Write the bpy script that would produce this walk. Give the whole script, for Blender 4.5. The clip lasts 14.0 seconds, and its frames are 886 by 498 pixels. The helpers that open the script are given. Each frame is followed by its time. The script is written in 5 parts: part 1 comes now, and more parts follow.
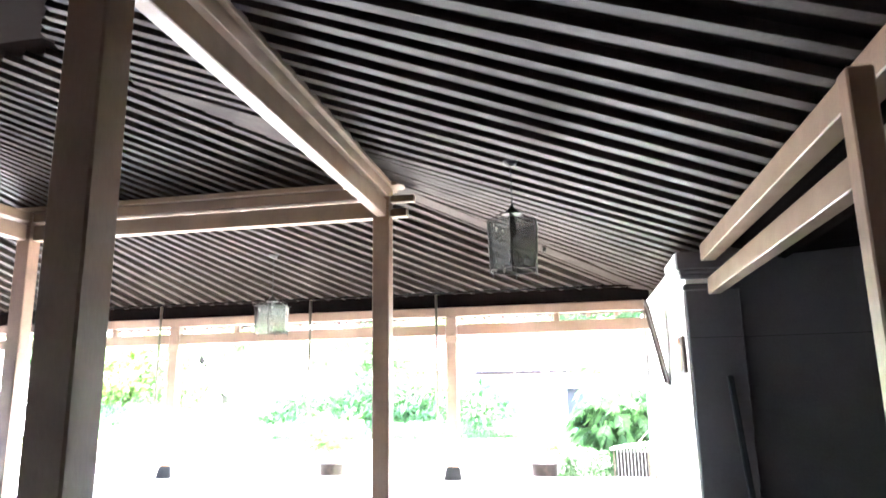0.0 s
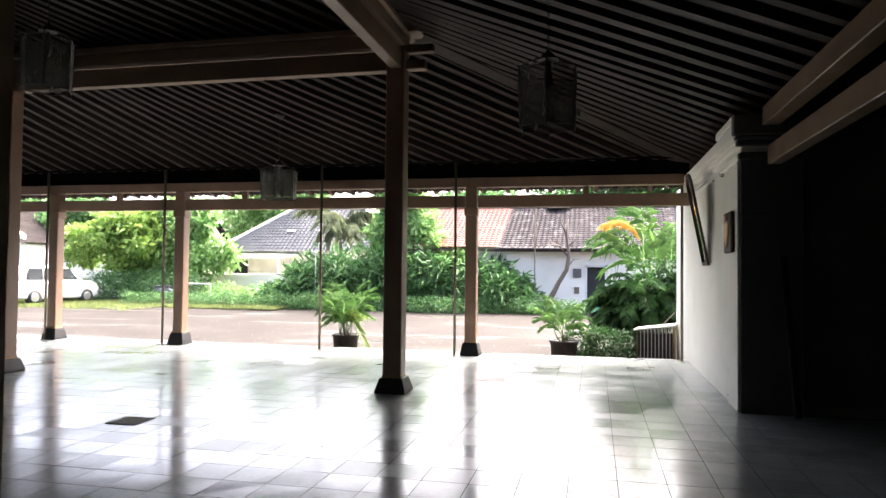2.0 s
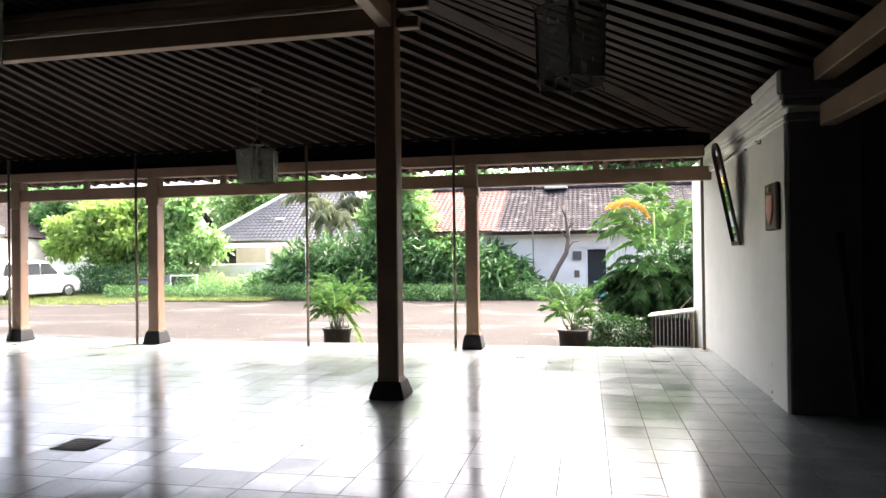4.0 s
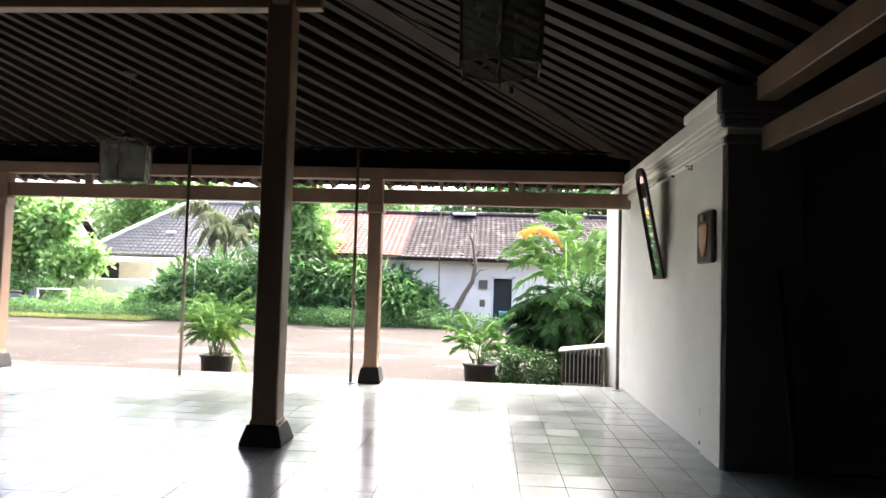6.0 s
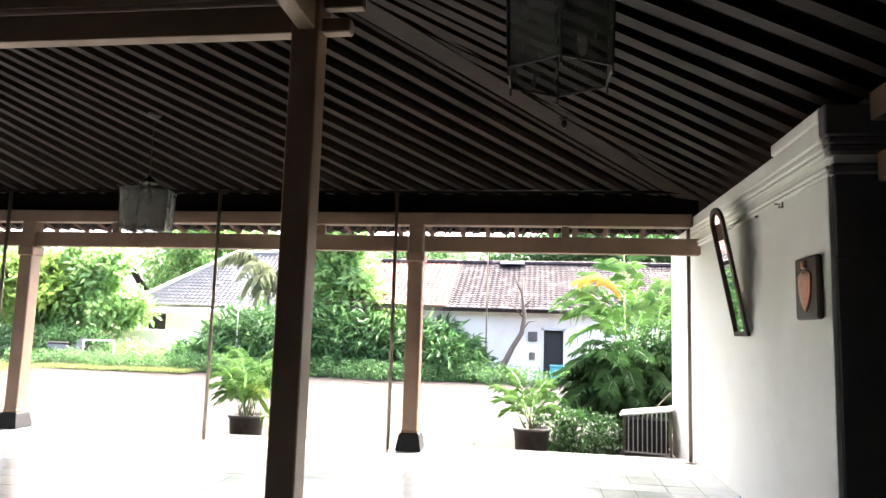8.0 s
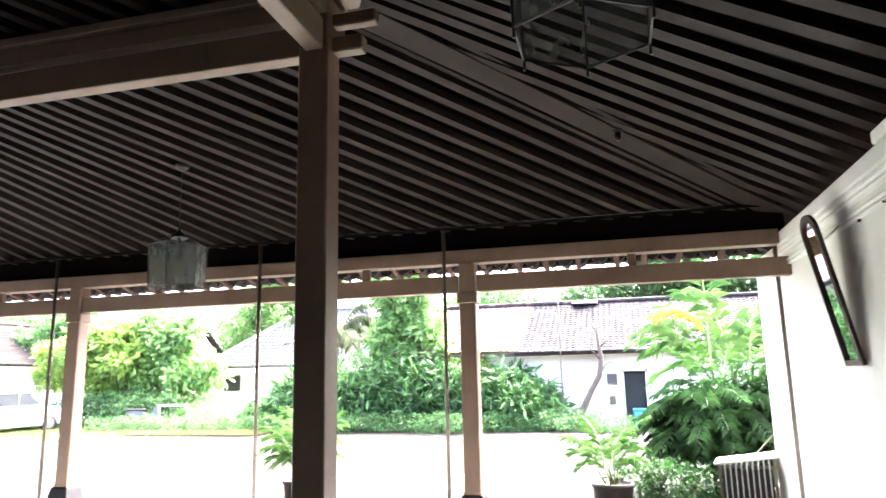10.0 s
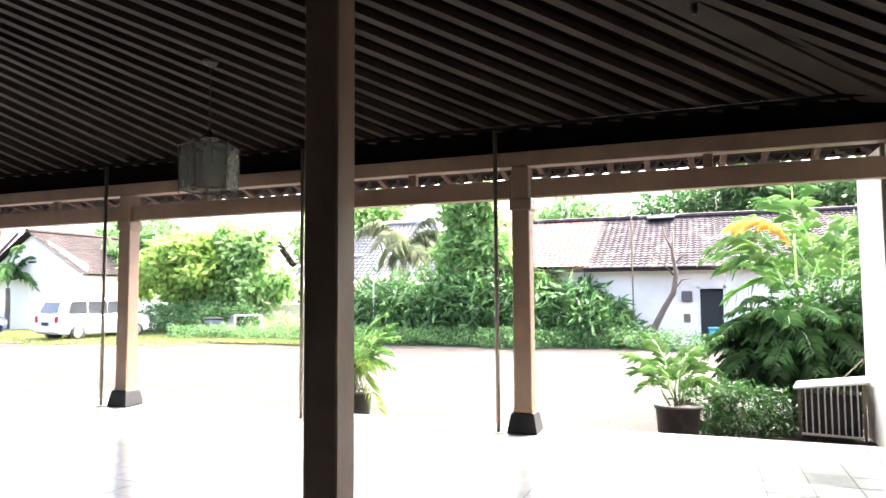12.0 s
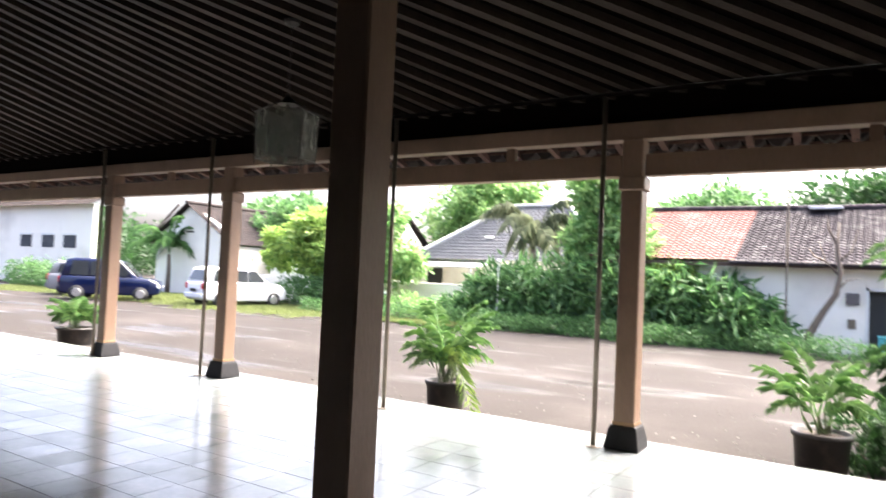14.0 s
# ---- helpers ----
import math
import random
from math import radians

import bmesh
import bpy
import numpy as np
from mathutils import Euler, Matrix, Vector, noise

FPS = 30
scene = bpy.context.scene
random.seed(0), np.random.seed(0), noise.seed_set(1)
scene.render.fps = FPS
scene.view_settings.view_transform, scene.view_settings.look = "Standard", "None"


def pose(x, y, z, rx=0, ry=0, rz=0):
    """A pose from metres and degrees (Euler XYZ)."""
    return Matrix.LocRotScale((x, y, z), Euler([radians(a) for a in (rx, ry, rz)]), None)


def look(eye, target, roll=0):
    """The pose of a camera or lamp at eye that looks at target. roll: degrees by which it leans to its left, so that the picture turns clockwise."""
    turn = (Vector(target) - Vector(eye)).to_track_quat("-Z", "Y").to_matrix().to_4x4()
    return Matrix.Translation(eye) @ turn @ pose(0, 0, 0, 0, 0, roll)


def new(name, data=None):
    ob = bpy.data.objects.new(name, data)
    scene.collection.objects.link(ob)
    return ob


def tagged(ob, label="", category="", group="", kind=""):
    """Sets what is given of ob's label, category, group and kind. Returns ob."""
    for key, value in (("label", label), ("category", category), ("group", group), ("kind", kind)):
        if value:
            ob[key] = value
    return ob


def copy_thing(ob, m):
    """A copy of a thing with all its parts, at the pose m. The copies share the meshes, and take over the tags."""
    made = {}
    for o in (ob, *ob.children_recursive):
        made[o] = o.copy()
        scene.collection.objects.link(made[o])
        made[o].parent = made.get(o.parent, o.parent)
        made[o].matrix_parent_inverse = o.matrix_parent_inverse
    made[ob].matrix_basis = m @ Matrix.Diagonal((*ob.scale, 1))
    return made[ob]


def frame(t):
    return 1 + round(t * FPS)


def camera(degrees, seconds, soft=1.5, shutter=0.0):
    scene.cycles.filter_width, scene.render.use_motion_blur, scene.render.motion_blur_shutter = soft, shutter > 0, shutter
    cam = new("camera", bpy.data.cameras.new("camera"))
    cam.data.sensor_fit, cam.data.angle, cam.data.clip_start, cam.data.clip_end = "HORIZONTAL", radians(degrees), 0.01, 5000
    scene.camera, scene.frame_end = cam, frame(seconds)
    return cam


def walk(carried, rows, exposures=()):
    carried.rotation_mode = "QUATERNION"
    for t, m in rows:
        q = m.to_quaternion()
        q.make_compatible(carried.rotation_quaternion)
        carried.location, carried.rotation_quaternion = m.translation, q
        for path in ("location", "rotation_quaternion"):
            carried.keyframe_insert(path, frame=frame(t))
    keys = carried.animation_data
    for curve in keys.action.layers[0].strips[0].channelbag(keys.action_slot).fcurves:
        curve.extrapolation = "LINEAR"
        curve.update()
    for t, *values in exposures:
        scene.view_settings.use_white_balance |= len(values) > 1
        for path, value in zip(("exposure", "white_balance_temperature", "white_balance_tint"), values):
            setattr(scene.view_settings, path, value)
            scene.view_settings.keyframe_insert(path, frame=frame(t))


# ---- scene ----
cam = camera(66.0, 14.0, shutter=0.3)

PATH = [
    (0, (-0.015, 0.731, 1.532), (-0.38, 2.653, 1.944), -1.0),
    (0.5, (0.061, 1.019, 1.555), (-0.365, 2.962, 1.762), -0.8),
    (1, (-0.087, 1.201, 1.62), (-0.428, 3.172, 1.633), 0.3),
    (1.5, (-0.202, 1.423, 1.585), (-0.495, 3.401, 1.549), 1.6),
    (2, (-0.179, 1.632, 1.5), (-0.613, 3.583, 1.558), 0.6),
    (2.2, (-0.188, 1.754, 1.494), (-0.595, 3.712, 1.487), 0.2),
    (4.5, (-0.571, 2.809, 1.524), (-0.977, 4.767, 1.559), -1.0),
    (5, (-0.615, 3.013, 1.523), (-0.914, 4.988, 1.638), 0.7),
    (5.5, (-0.605, 3.256, 1.482), (-0.872, 5.23, 1.663), 1.2),
    (6, (-0.608, 3.618, 1.488), (-0.748, 5.611, 1.581), 1.7),
    (6.5, (-0.732, 3.845, 1.536), (-0.841, 5.841, 1.617), 1.8),
    (7, (-0.647, 4.082, 1.544), (-0.913, 6.053, 1.752), 0.4),
    (7.5, (-0.66, 4.289, 1.544), (-0.912, 6.261, 1.762), 0.7),
    (7.7, (-0.66, 4.368, 1.563), (-0.922, 6.338, 1.784), 1.2),
    (10, (-0.531, 5.283, 1.561), (-1.014, 7.188, 1.931), -1.3),
    (10.5, (-0.481, 5.373, 1.578), (-1.237, 7.194, 1.911), -0.5),
    (11, (-0.447, 5.526, 1.526), (-1.149, 7.384, 1.762), -0.2),
    (11.5, (-0.53, 5.799, 1.472), (-1.187, 7.681, 1.631), 0.1),
    (12, (-0.435, 5.996, 1.516), (-1.139, 7.863, 1.648), -0.4),
    (12.5, (-0.372, 6.235, 1.543), (-1.22, 8.046, 1.593), 0.9),
    (13, (-0.412, 6.499, 1.534), (-1.209, 8.333, 1.518), 1.5),
    (13.5, (-0.454, 6.726, 1.522), (-1.291, 8.542, 1.482), 0.3),
    (14, (-0.31, 6.96, 1.56), (-1.384, 8.646, 1.635), 2.6),
]
EXPOSURES = [(t, stops + 0.6, kelvin - 250, 10) for t, stops, kelvin in (
    (0.0, 7.25, 6200), (0.3, 6.45, 6300), (0.6, 5.2, 6550), (0.9, 3.8, 6700), (1.2, 3.2, 6800), (1.5, 3.0, 6800), (2.2, 2.9, 6900), (4.3, 2.9, 6900), (5.0, 2.9, 6900), (6.5, 3.12, 6900), (7.7, 3.52, 6900),
    (9.0, 3.95, 6600), (9.8, 4.3, 6500), (10.5, 4.3, 6500), (11.0, 4.2, 6700), (11.5, 3.75, 6750), (12.0, 3.55, 6800), (12.6, 3.08, 6800), (13.2, 2.92, 6800), (14.0, 2.72, 6800))]
walk(cam, [(t, look(eye, target, roll)) for t, eye, target, roll in PATH], EXPOSURES)

# ---- world and light ----
world = bpy.data.worlds.new("sky")
scene.world = world
world.use_nodes = True
wn = world.node_tree.nodes
sky = wn.new("ShaderNodeTexSky")
sky.sky_type, sky.sun_disc = "NISHITA", False
sky.sun_elevation, sky.sun_rotation = radians(56), radians(24)
sky.air_density, sky.dust_density, sky.ozone_density = 0.5, 9.0, 0.8
wn["Background"].inputs["Strength"].default_value = 0.15
world.node_tree.links.new(sky.outputs[0], wn["Background"].inputs["Color"])
sun = new("sun", bpy.data.lights.new("sun", "SUN"))
sun.data.energy, sun.data.angle, sun.data.color = 1.15, radians(60), (1.0, 0.97, 0.94)
sun.matrix_world = look((0, 0, 0), (-0.227, -0.511, -0.829))


# ---- materials ----
def mat(name, a, b, scale=8.0, rough=0.6, bump=0.15, fine=60.0, metal=0.0, stretch=(1, 1, 1), spread=0.0, dirt=None, spec=0.5):
    """Two colours mixed by coarse and fine noise, with relief; dirt = (colour, amount) adds large stains."""
    m = bpy.data.materials.new(name)
    m.use_nodes = True
    n, l = m.node_tree.nodes, m.node_tree.links
    p = n["Principled BSDF"]
    tc = n.new("ShaderNodeTexCoord")
    mp = n.new("ShaderNodeMapping")
    mp.inputs["Scale"].default_value = stretch
    l.new(tc.outputs["Object"], mp.inputs["Vector"])
    big, small = n.new("ShaderNodeTexNoise"), n.new("ShaderNodeTexNoise")
    for t, s, d in ((big, scale, 6), (small, fine, 4)):
        t.inputs["Scale"].default_value, t.inputs["Detail"].default_value = s, d
        l.new(mp.outputs[0], t.inputs["Vector"])
    mixf = n.new("ShaderNodeMath")
    mixf.operation = "MULTIPLY_ADD"
    l.new(big.outputs["Fac"], mixf.inputs[0])
    mixf.inputs[1].default_value = 1.4
    half = n.new("ShaderNodeMath")
    half.operation = "MULTIPLY_ADD"
    l.new(small.outputs["Fac"], half.inputs[0])
    half.inputs[1].default_value, half.inputs[2].default_value = 0.8, -0.6
    l.new(half.outputs[0], mixf.inputs[2])
    mix = n.new("ShaderNodeMix")
    mix.data_type, mix.clamp_factor = "RGBA", True
    mix.inputs["A"].default_value, mix.inputs["B"].default_value = (*a, 1), (*b, 1)
    fac = mixf.outputs[0]
    if spread:
        oi = n.new("ShaderNodeObjectInfo")
        ad = n.new("ShaderNodeMath")
        ad.operation = "MULTIPLY_ADD"
        l.new(oi.outputs["Random"], ad.inputs[0])
        ad.inputs[1].default_value = spread
        l.new(fac, ad.inputs[2])
        fac = ad.outputs[0]
    l.new(fac, mix.inputs["Factor"])
    col = mix.outputs["Result"]
    if dirt:
        st = n.new("ShaderNodeTexNoise")
        st.inputs["Scale"].default_value, st.inputs["Detail"].default_value = dirt[2] if len(dirt) > 2 else 1.3, 8
        l.new(tc.outputs["Object"], st.inputs["Vector"])
        ramp = n.new("ShaderNodeMapRange")
        ramp.inputs["From Min"].default_value, ramp.inputs["From Max"].default_value = 0.52, 0.75
        ramp.inputs["To Max"].default_value = dirt[1]
        l.new(st.outputs["Fac"], ramp.inputs["Value"])
        dm = n.new("ShaderNodeMix")
        dm.data_type = "RGBA"
        l.new(ramp.outputs[0], dm.inputs["Factor"])
        l.new(col, dm.inputs["A"])
        dm.inputs["B"].default_value = (*dirt[0], 1)
        col = dm.outputs["Result"]
    l.new(col, p.inputs["Base Color"])
    rr = n.new("ShaderNodeMapRange")
    rr.inputs["To Min"].default_value, rr.inputs["To Max"].default_value = max(0.02, rough * 0.75), min(1.0, rough * 1.25)
    l.new(big.outputs["Fac"], rr.inputs["Value"])
    l.new(rr.outputs[0], p.inputs["Roughness"])
    p.inputs["Metallic"].default_value = metal
    p.inputs["Specular IOR Level"].default_value = spec
    if bump:
        bp = n.new("ShaderNodeBump")
        bp.inputs["Strength"].default_value, bp.inputs["Distance"].default_value = bump, 0.01
        l.new(small.outputs["Fac"], bp.inputs["Height"])
        l.new(bp.outputs[0], p.inputs["Normal"])
    return m


def leaf_mat(name, a, b):
    """Leaves: the colour varies from leaf to leaf, and some light passes through."""
    m = bpy.data.materials.new(name)
    m.use_nodes = True
    n, l = m.node_tree.nodes, m.node_tree.links
    p = n["Principled BSDF"]
    g = n.new("ShaderNodeNewGeometry")
    mix = n.new("ShaderNodeMix")
    mix.data_type = "RGBA"
    mix.inputs["A"].default_value, mix.inputs["B"].default_value = (*a, 1), (*b, 1)
    l.new(g.outputs["Random Per Island"], mix.inputs["Factor"])
    l.new(mix.outputs["Result"], p.inputs["Base Color"])
    p.inputs["Roughness"].default_value = 0.5
    tr = n.new("ShaderNodeBsdfTranslucent")
    l.new(mix.outputs["Result"], tr.inputs["Color"])
    ms = n.new("ShaderNodeMixShader")
    ms.inputs[0].default_value = 0.45
    l.new(p.outputs[0], ms.inputs[1])
    l.new(tr.outputs[0], ms.inputs[2])
    l.new(ms.outputs[0], n["Material Output"].inputs["Surface"])
    return m


def glass_mat(name, tint, rough):
    m = bpy.data.materials.new(name)
    m.use_nodes = True
    n, l = m.node_tree.nodes, m.node_tree.links
    p = n["Principled BSDF"]
    p.inputs["Base Color"].default_value = (*tint, 1)
    p.inputs["Roughness"].default_value = rough
    tr = n.new("ShaderNodeBsdfTransparent")
    ns = n.new("ShaderNodeTexNoise")
    ns.inputs["Scale"].default_value, ns.inputs["Detail"].default_value = 3.5, 3
    mr = n.new("ShaderNodeMapRange")
    mr.inputs["From Min"].default_value, mr.inputs["From Max"].default_value = 0.3, 0.7
    mr.inputs["To Min"].default_value, mr.inputs["To Max"].default_value = 0.34, 0.54
    l.new(ns.outputs["Fac"], mr.inputs["Value"])
    ms = n.new("ShaderNodeMixShader")
    l.new(mr.outputs[0], ms.inputs[0])
    l.new(tr.outputs[0], ms.inputs[1])
    l.new(p.outputs[0], ms.inputs[2])
    l.new(ms.outputs[0], n["Material Output"].inputs["Surface"])
    return m


M_PAINT = mat("tan_wood_paint", (0.29, 0.185, 0.125), (0.205, 0.128, 0.086), 3, 0.45, 0.2, 45, stretch=(1, 1, 0.4), dirt=((0.13, 0.08, 0.055), 0.5, 2.5))
M_CREAM = mat("cream_beam_paint", (0.245, 0.162, 0.102), (0.165, 0.108, 0.068), 3, 0.45, 0.15, 50, dirt=((0.18, 0.12, 0.08), 0.5, 2.0))
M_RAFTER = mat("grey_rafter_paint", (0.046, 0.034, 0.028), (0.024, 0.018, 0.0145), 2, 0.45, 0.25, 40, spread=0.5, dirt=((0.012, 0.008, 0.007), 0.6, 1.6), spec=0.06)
# near-black colour puts the shade between the rafters into the underside
M_ROOFSHADE = mat("roof_shade_black", (0.003, 0.0025, 0.0022), (0.008, 0.0045, 0.0035), 2, 0.9, 0.4, 18, dirt=((0.004, 0.003, 0.003), 0.7, 1.0), spec=0.02)
M_DARKWOOD = mat("dark_stained_wood", (0.032, 0.017, 0.012), (0.065, 0.034, 0.022), 5, 0.65, 0.3, 70, stretch=(1, 1, 0.25))
M_STONE = mat("black_painted_stone", (0.008, 0.008, 0.010), (0.018, 0.018, 0.021), 7, 0.6, 0.3, 40, dirt=((0.04, 0.038, 0.036), 0.35, 3.0), spec=0.3)
M_WALL = mat("white_limewash", (0.88, 0.865, 0.79), (0.83, 0.81, 0.73), 2, 0.75, 0.2, 35, dirt=((0.48, 0.46, 0.38), 0.35, 0.8))
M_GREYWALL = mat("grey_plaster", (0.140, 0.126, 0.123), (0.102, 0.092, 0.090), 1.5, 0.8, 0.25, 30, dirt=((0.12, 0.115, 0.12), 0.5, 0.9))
M_TILE = mat("pale_grey_floor_tile", (0.44, 0.468, 0.468), (0.30, 0.335, 0.34), 2.6, 0.12, 0.02, 24, dirt=((0.14, 0.16, 0.163), 0.85, 1.1), spec=0.9)
M_GROUT = mat("dark_grout", (0.05, 0.05, 0.048), (0.025, 0.026, 0.025), 1.6, 0.95, 0.2, spec=0.05)
# grain runs by place over the whole floor, and each tile takes a tone of its own
tn, tl = M_TILE.node_tree.nodes, M_TILE.node_tree.links
tg = tn.new("ShaderNodeNewGeometry")
for lk in [k for k in tl if k.from_node.bl_idname == "ShaderNodeTexCoord"]:
    tl.new(tg.outputs["Position"], lk.to_socket)
cell = tg.outputs["Position"]
for op, val in (("SUBTRACT", (1.348, 13.85, 0)), ("DIVIDE", (0.34, 0.34, 1)), ("FLOOR", None), ("MULTIPLY", (1, 1, 0))):
    vm = tn.new("ShaderNodeVectorMath")
    vm.operation = op
    tl.new(cell, vm.inputs[0])
    if val:
        vm.inputs[1].default_value = val
    cell = vm.outputs[0]
wnz = tn.new("ShaderNodeTexWhiteNoise")
tl.new(cell, wnz.inputs["Vector"])
ta = tn.new("ShaderNodeMath")
ta.operation = "MULTIPLY_ADD"
ta.inputs[1].default_value = 0.6
tmix = [q for q in tn if q.bl_idname == "ShaderNodeMix"][0]
tl.new(tmix.inputs["Factor"].links[0].from_socket, ta.inputs[2])
tl.new(wnz.outputs["Value"], ta.inputs[0])
tl.new(ta.outputs[0], tmix.inputs["Factor"])
# some tiles are worn duller than others
worn = tn.new("ShaderNodeMath")
worn.operation = "MULTIPLY_ADD"
worn.inputs[1].default_value = 0.12
tl.new(wnz.outputs["Value"], worn.inputs[0])
tl.new(tn["Principled BSDF"].inputs["Roughness"].links[0].from_socket, worn.inputs[2])
tl.new(worn.outputs[0], tn["Principled BSDF"].inputs["Roughness"])
M_STEEL = mat("galvanised_pipe", (0.22, 0.18, 0.135), (0.14, 0.115, 0.085), 9, 0.5, 0.1, 80, metal=0.3, dirt=((0.2, 0.12, 0.07), 0.5, 4.0))
M_IRON = mat("black_iron", (0.02, 0.02, 0.02), (0.05, 0.045, 0.04), 12, 0.5, 0.2, 90, metal=0.5)
M_GROUND = mat("wet_gravel_yard", (0.043, 0.038, 0.035), (0.026, 0.0228, 0.021), 0.9, 0.7, 0.6, 22, dirt=((0.068, 0.060, 0.0555), 0.8, 0.35), spec=0.12)
gn, gl = M_GROUND.node_tree.nodes, M_GROUND.node_tree.links
wet = gn.new("ShaderNodeTexNoise")
wet.inputs["Scale"].default_value, wet.inputs["Detail"].default_value = 0.45, 7
wmap = gn.new("ShaderNodeMapping")
wmap.inputs["Scale"].default_value = (0.5, 1.6, 1.0)
gl.new(gn["Texture Coordinate"].outputs["Object"], wmap.inputs["Vector"])
gl.new(wmap.outputs[0], wet.inputs["Vector"])
wr = gn.new("ShaderNodeMapRange")
wr.inputs["From Min"].default_value, wr.inputs["From Max"].default_value = 0.55, 0.66
wr.inputs["To Min"].default_value, wr.inputs["To Max"].default_value = 0.95, 0.3
gl.new(wet.outputs["Fac"], wr.inputs["Value"])
gl.new(wr.outputs[0], gn["Principled BSDF"].inputs["Roughness"])
M_PEBBLE = mat("pale_pebble", (0.13, 0.118, 0.108), (0.05, 0.044, 0.04), 30, 0.6, 0.3, 90)
M_GRASS = leaf_mat("lawn_grass", (0.15, 0.19, 0.06), (0.22, 0.26, 0.10))
M_LEAF = leaf_mat("shrub_leaf", (0.030, 0.095, 0.030), (0.17, 0.33, 0.11))
M_LEAFM = leaf_mat("bush_leaf", (0.020, 0.065, 0.020), (0.10, 0.22, 0.07))
M_LEAFD = leaf_mat("dark_leaf", (0.018, 0.055, 0.016), (0.045, 0.115, 0.03))
M_LEAFY = leaf_mat("lime_leaf", (0.12, 0.24, 0.05), (0.38, 0.52, 0.13))
M_LEAFB = leaf_mat("bright_leaf", (0.09, 0.22, 0.06), (0.36, 0.54, 0.20))
M_FROND = leaf_mat("palm_leaf", (0.045, 0.125, 0.035), (0.20, 0.35, 0.11))
M_ORANGE = leaf_mat("dying_palm_leaf", (0.62, 0.36, 0.07), (0.66, 0.52, 0.18))
M_BARK = mat("bark", (0.16, 0.125, 0.10), (0.09, 0.07, 0.055), 8, 0.85, 0.7, 30, stretch=(1, 1, 0.3))
M_STALK = mat("palm_stalk", (0.10, 0.14, 0.04), (0.06, 0.085, 0.028), 8, 0.5, 0.2)
M_POT = mat("black_plastic_pot", (0.022, 0.02, 0.02), (0.05, 0.045, 0.042), 6, 0.5, 0.15, dirt=((0.16, 0.13, 0.10), 0.5, 6.0))
M_SOIL = mat("potting_soil", (0.05, 0.035, 0.025), (0.08, 0.06, 0.04), 30, 0.95, 0.8)
M_HOUSE = mat("old_white_plaster", (0.91, 0.885, 0.815), (0.86, 0.83, 0.75), 0.8, 0.8, 0.2, 18, dirt=((0.42, 0.38, 0.33), 0.5, 0.35))
M_REDROOF = mat("red_roof_tile", (0.20, 0.075, 0.066), (0.175, 0.090, 0.082), 1.5, 0.7, 0.4, 20, dirt=((0.27, 0.185, 0.17), 0.7, 1.4), spread=0.4, spec=0.05)
M_DARKROOF = mat("mossy_dark_roof_tile", (0.015, 0.013, 0.016), (0.030, 0.026, 0.031), 1.5, 0.7, 0.5, 18, dirt=((0.15, 0.138, 0.143), 0.75, 2.2), spread=0.3, spec=0.04)
M_GREYROOF = mat("grey_roof_tile", (0.052, 0.056, 0.066), (0.085, 0.090, 0.10), 1.5, 0.65, 0.4, 18, dirt=((0.17, 0.175, 0.18), 0.5, 1.6), spread=0.3, spec=0.04)
M_BROWNROOF = mat("brown_roof_tile", (0.052, 0.044, 0.043), (0.034, 0.029, 0.028), 1.5, 0.75, 0.4, 18, dirt=((0.08, 0.06, 0.055), 0.6, 0.6), spread=0.4, spec=0.05)
M_ZINC = mat("pale_zinc_sheet", (0.62, 0.63, 0.64), (0.5, 0.5, 0.51), 2, 0.4, 0.2, metal=0.3)
M_DARK = mat("dark_interior", (0.02, 0.025, 0.024), (0.035, 0.035, 0.034), 3, 0.8, 0.1)
M_TEAL = mat("teal_plastic", (0.08, 0.36, 0.40), (0.12, 0.46, 0.50), 6, 0.4, 0.1)
M_WHITEP = mat("white_paint", (0.78, 0.78, 0.76), (0.68, 0.68, 0.66), 4, 0.45, 0.1)
M_CARW = mat("white_car_paint", (0.80, 0.81, 0.82), (0.76, 0.77, 0.78), 3, 0.12, 0.0)
M_CARB = mat("dark_blue_car_paint", (0.004, 0.008, 0.036), (0.005, 0.010, 0.045), 3, 0.12, 0.0)
M_CARG = mat("grey_car_paint", (0.20, 0.21, 0.23), (0.16, 0.17, 0.19), 3, 0.15, 0.0)
M_CARGLASS = mat("car_glass", (0.03, 0.035, 0.04), (0.05, 0.055, 0.06), 2, 0.05, 0.0, spec=0.8)
M_TYRE = mat("tyre_rubber", (0.02, 0.02, 0.02), (0.035, 0.035, 0.035), 20, 0.8, 0.2)
M_RIM = mat("alloy_rim", (0.6, 0.6, 0.6), (0.5, 0.5, 0.5), 10, 0.3, 0.0, metal=0.8)
M_REDLAMP = mat("red_lamp", (0.5, 0.02, 0.02), (0.4, 0.02, 0.02), 10, 0.2, 0.0)
M_COPPER = mat("beaten_copper", (0.50, 0.24, 0.15), (0.36, 0.16, 0.10), 25, 0.4, 0.5, 70, metal=0.7)
M_PANE = glass_mat("dusty_lantern_glass", (0.30, 0.31, 0.27), 0.3)
M_MIRROR = mat("mirror_silver", (0.88, 0.9, 0.88), (0.86, 0.88, 0.86), 3, 0.02, 0.0, metal=1.0)
M_EAVEWOOD = mat("brown_eave_wood", (0.085, 0.038, 0.026), (0.05, 0.022, 0.016), 5, 0.8, 0.3, 40)
M_YELLOW = mat("ochre_band_paint", (0.36, 0.21, 0.10), (0.26, 0.15, 0.08), 6, 0.5, 0.1)


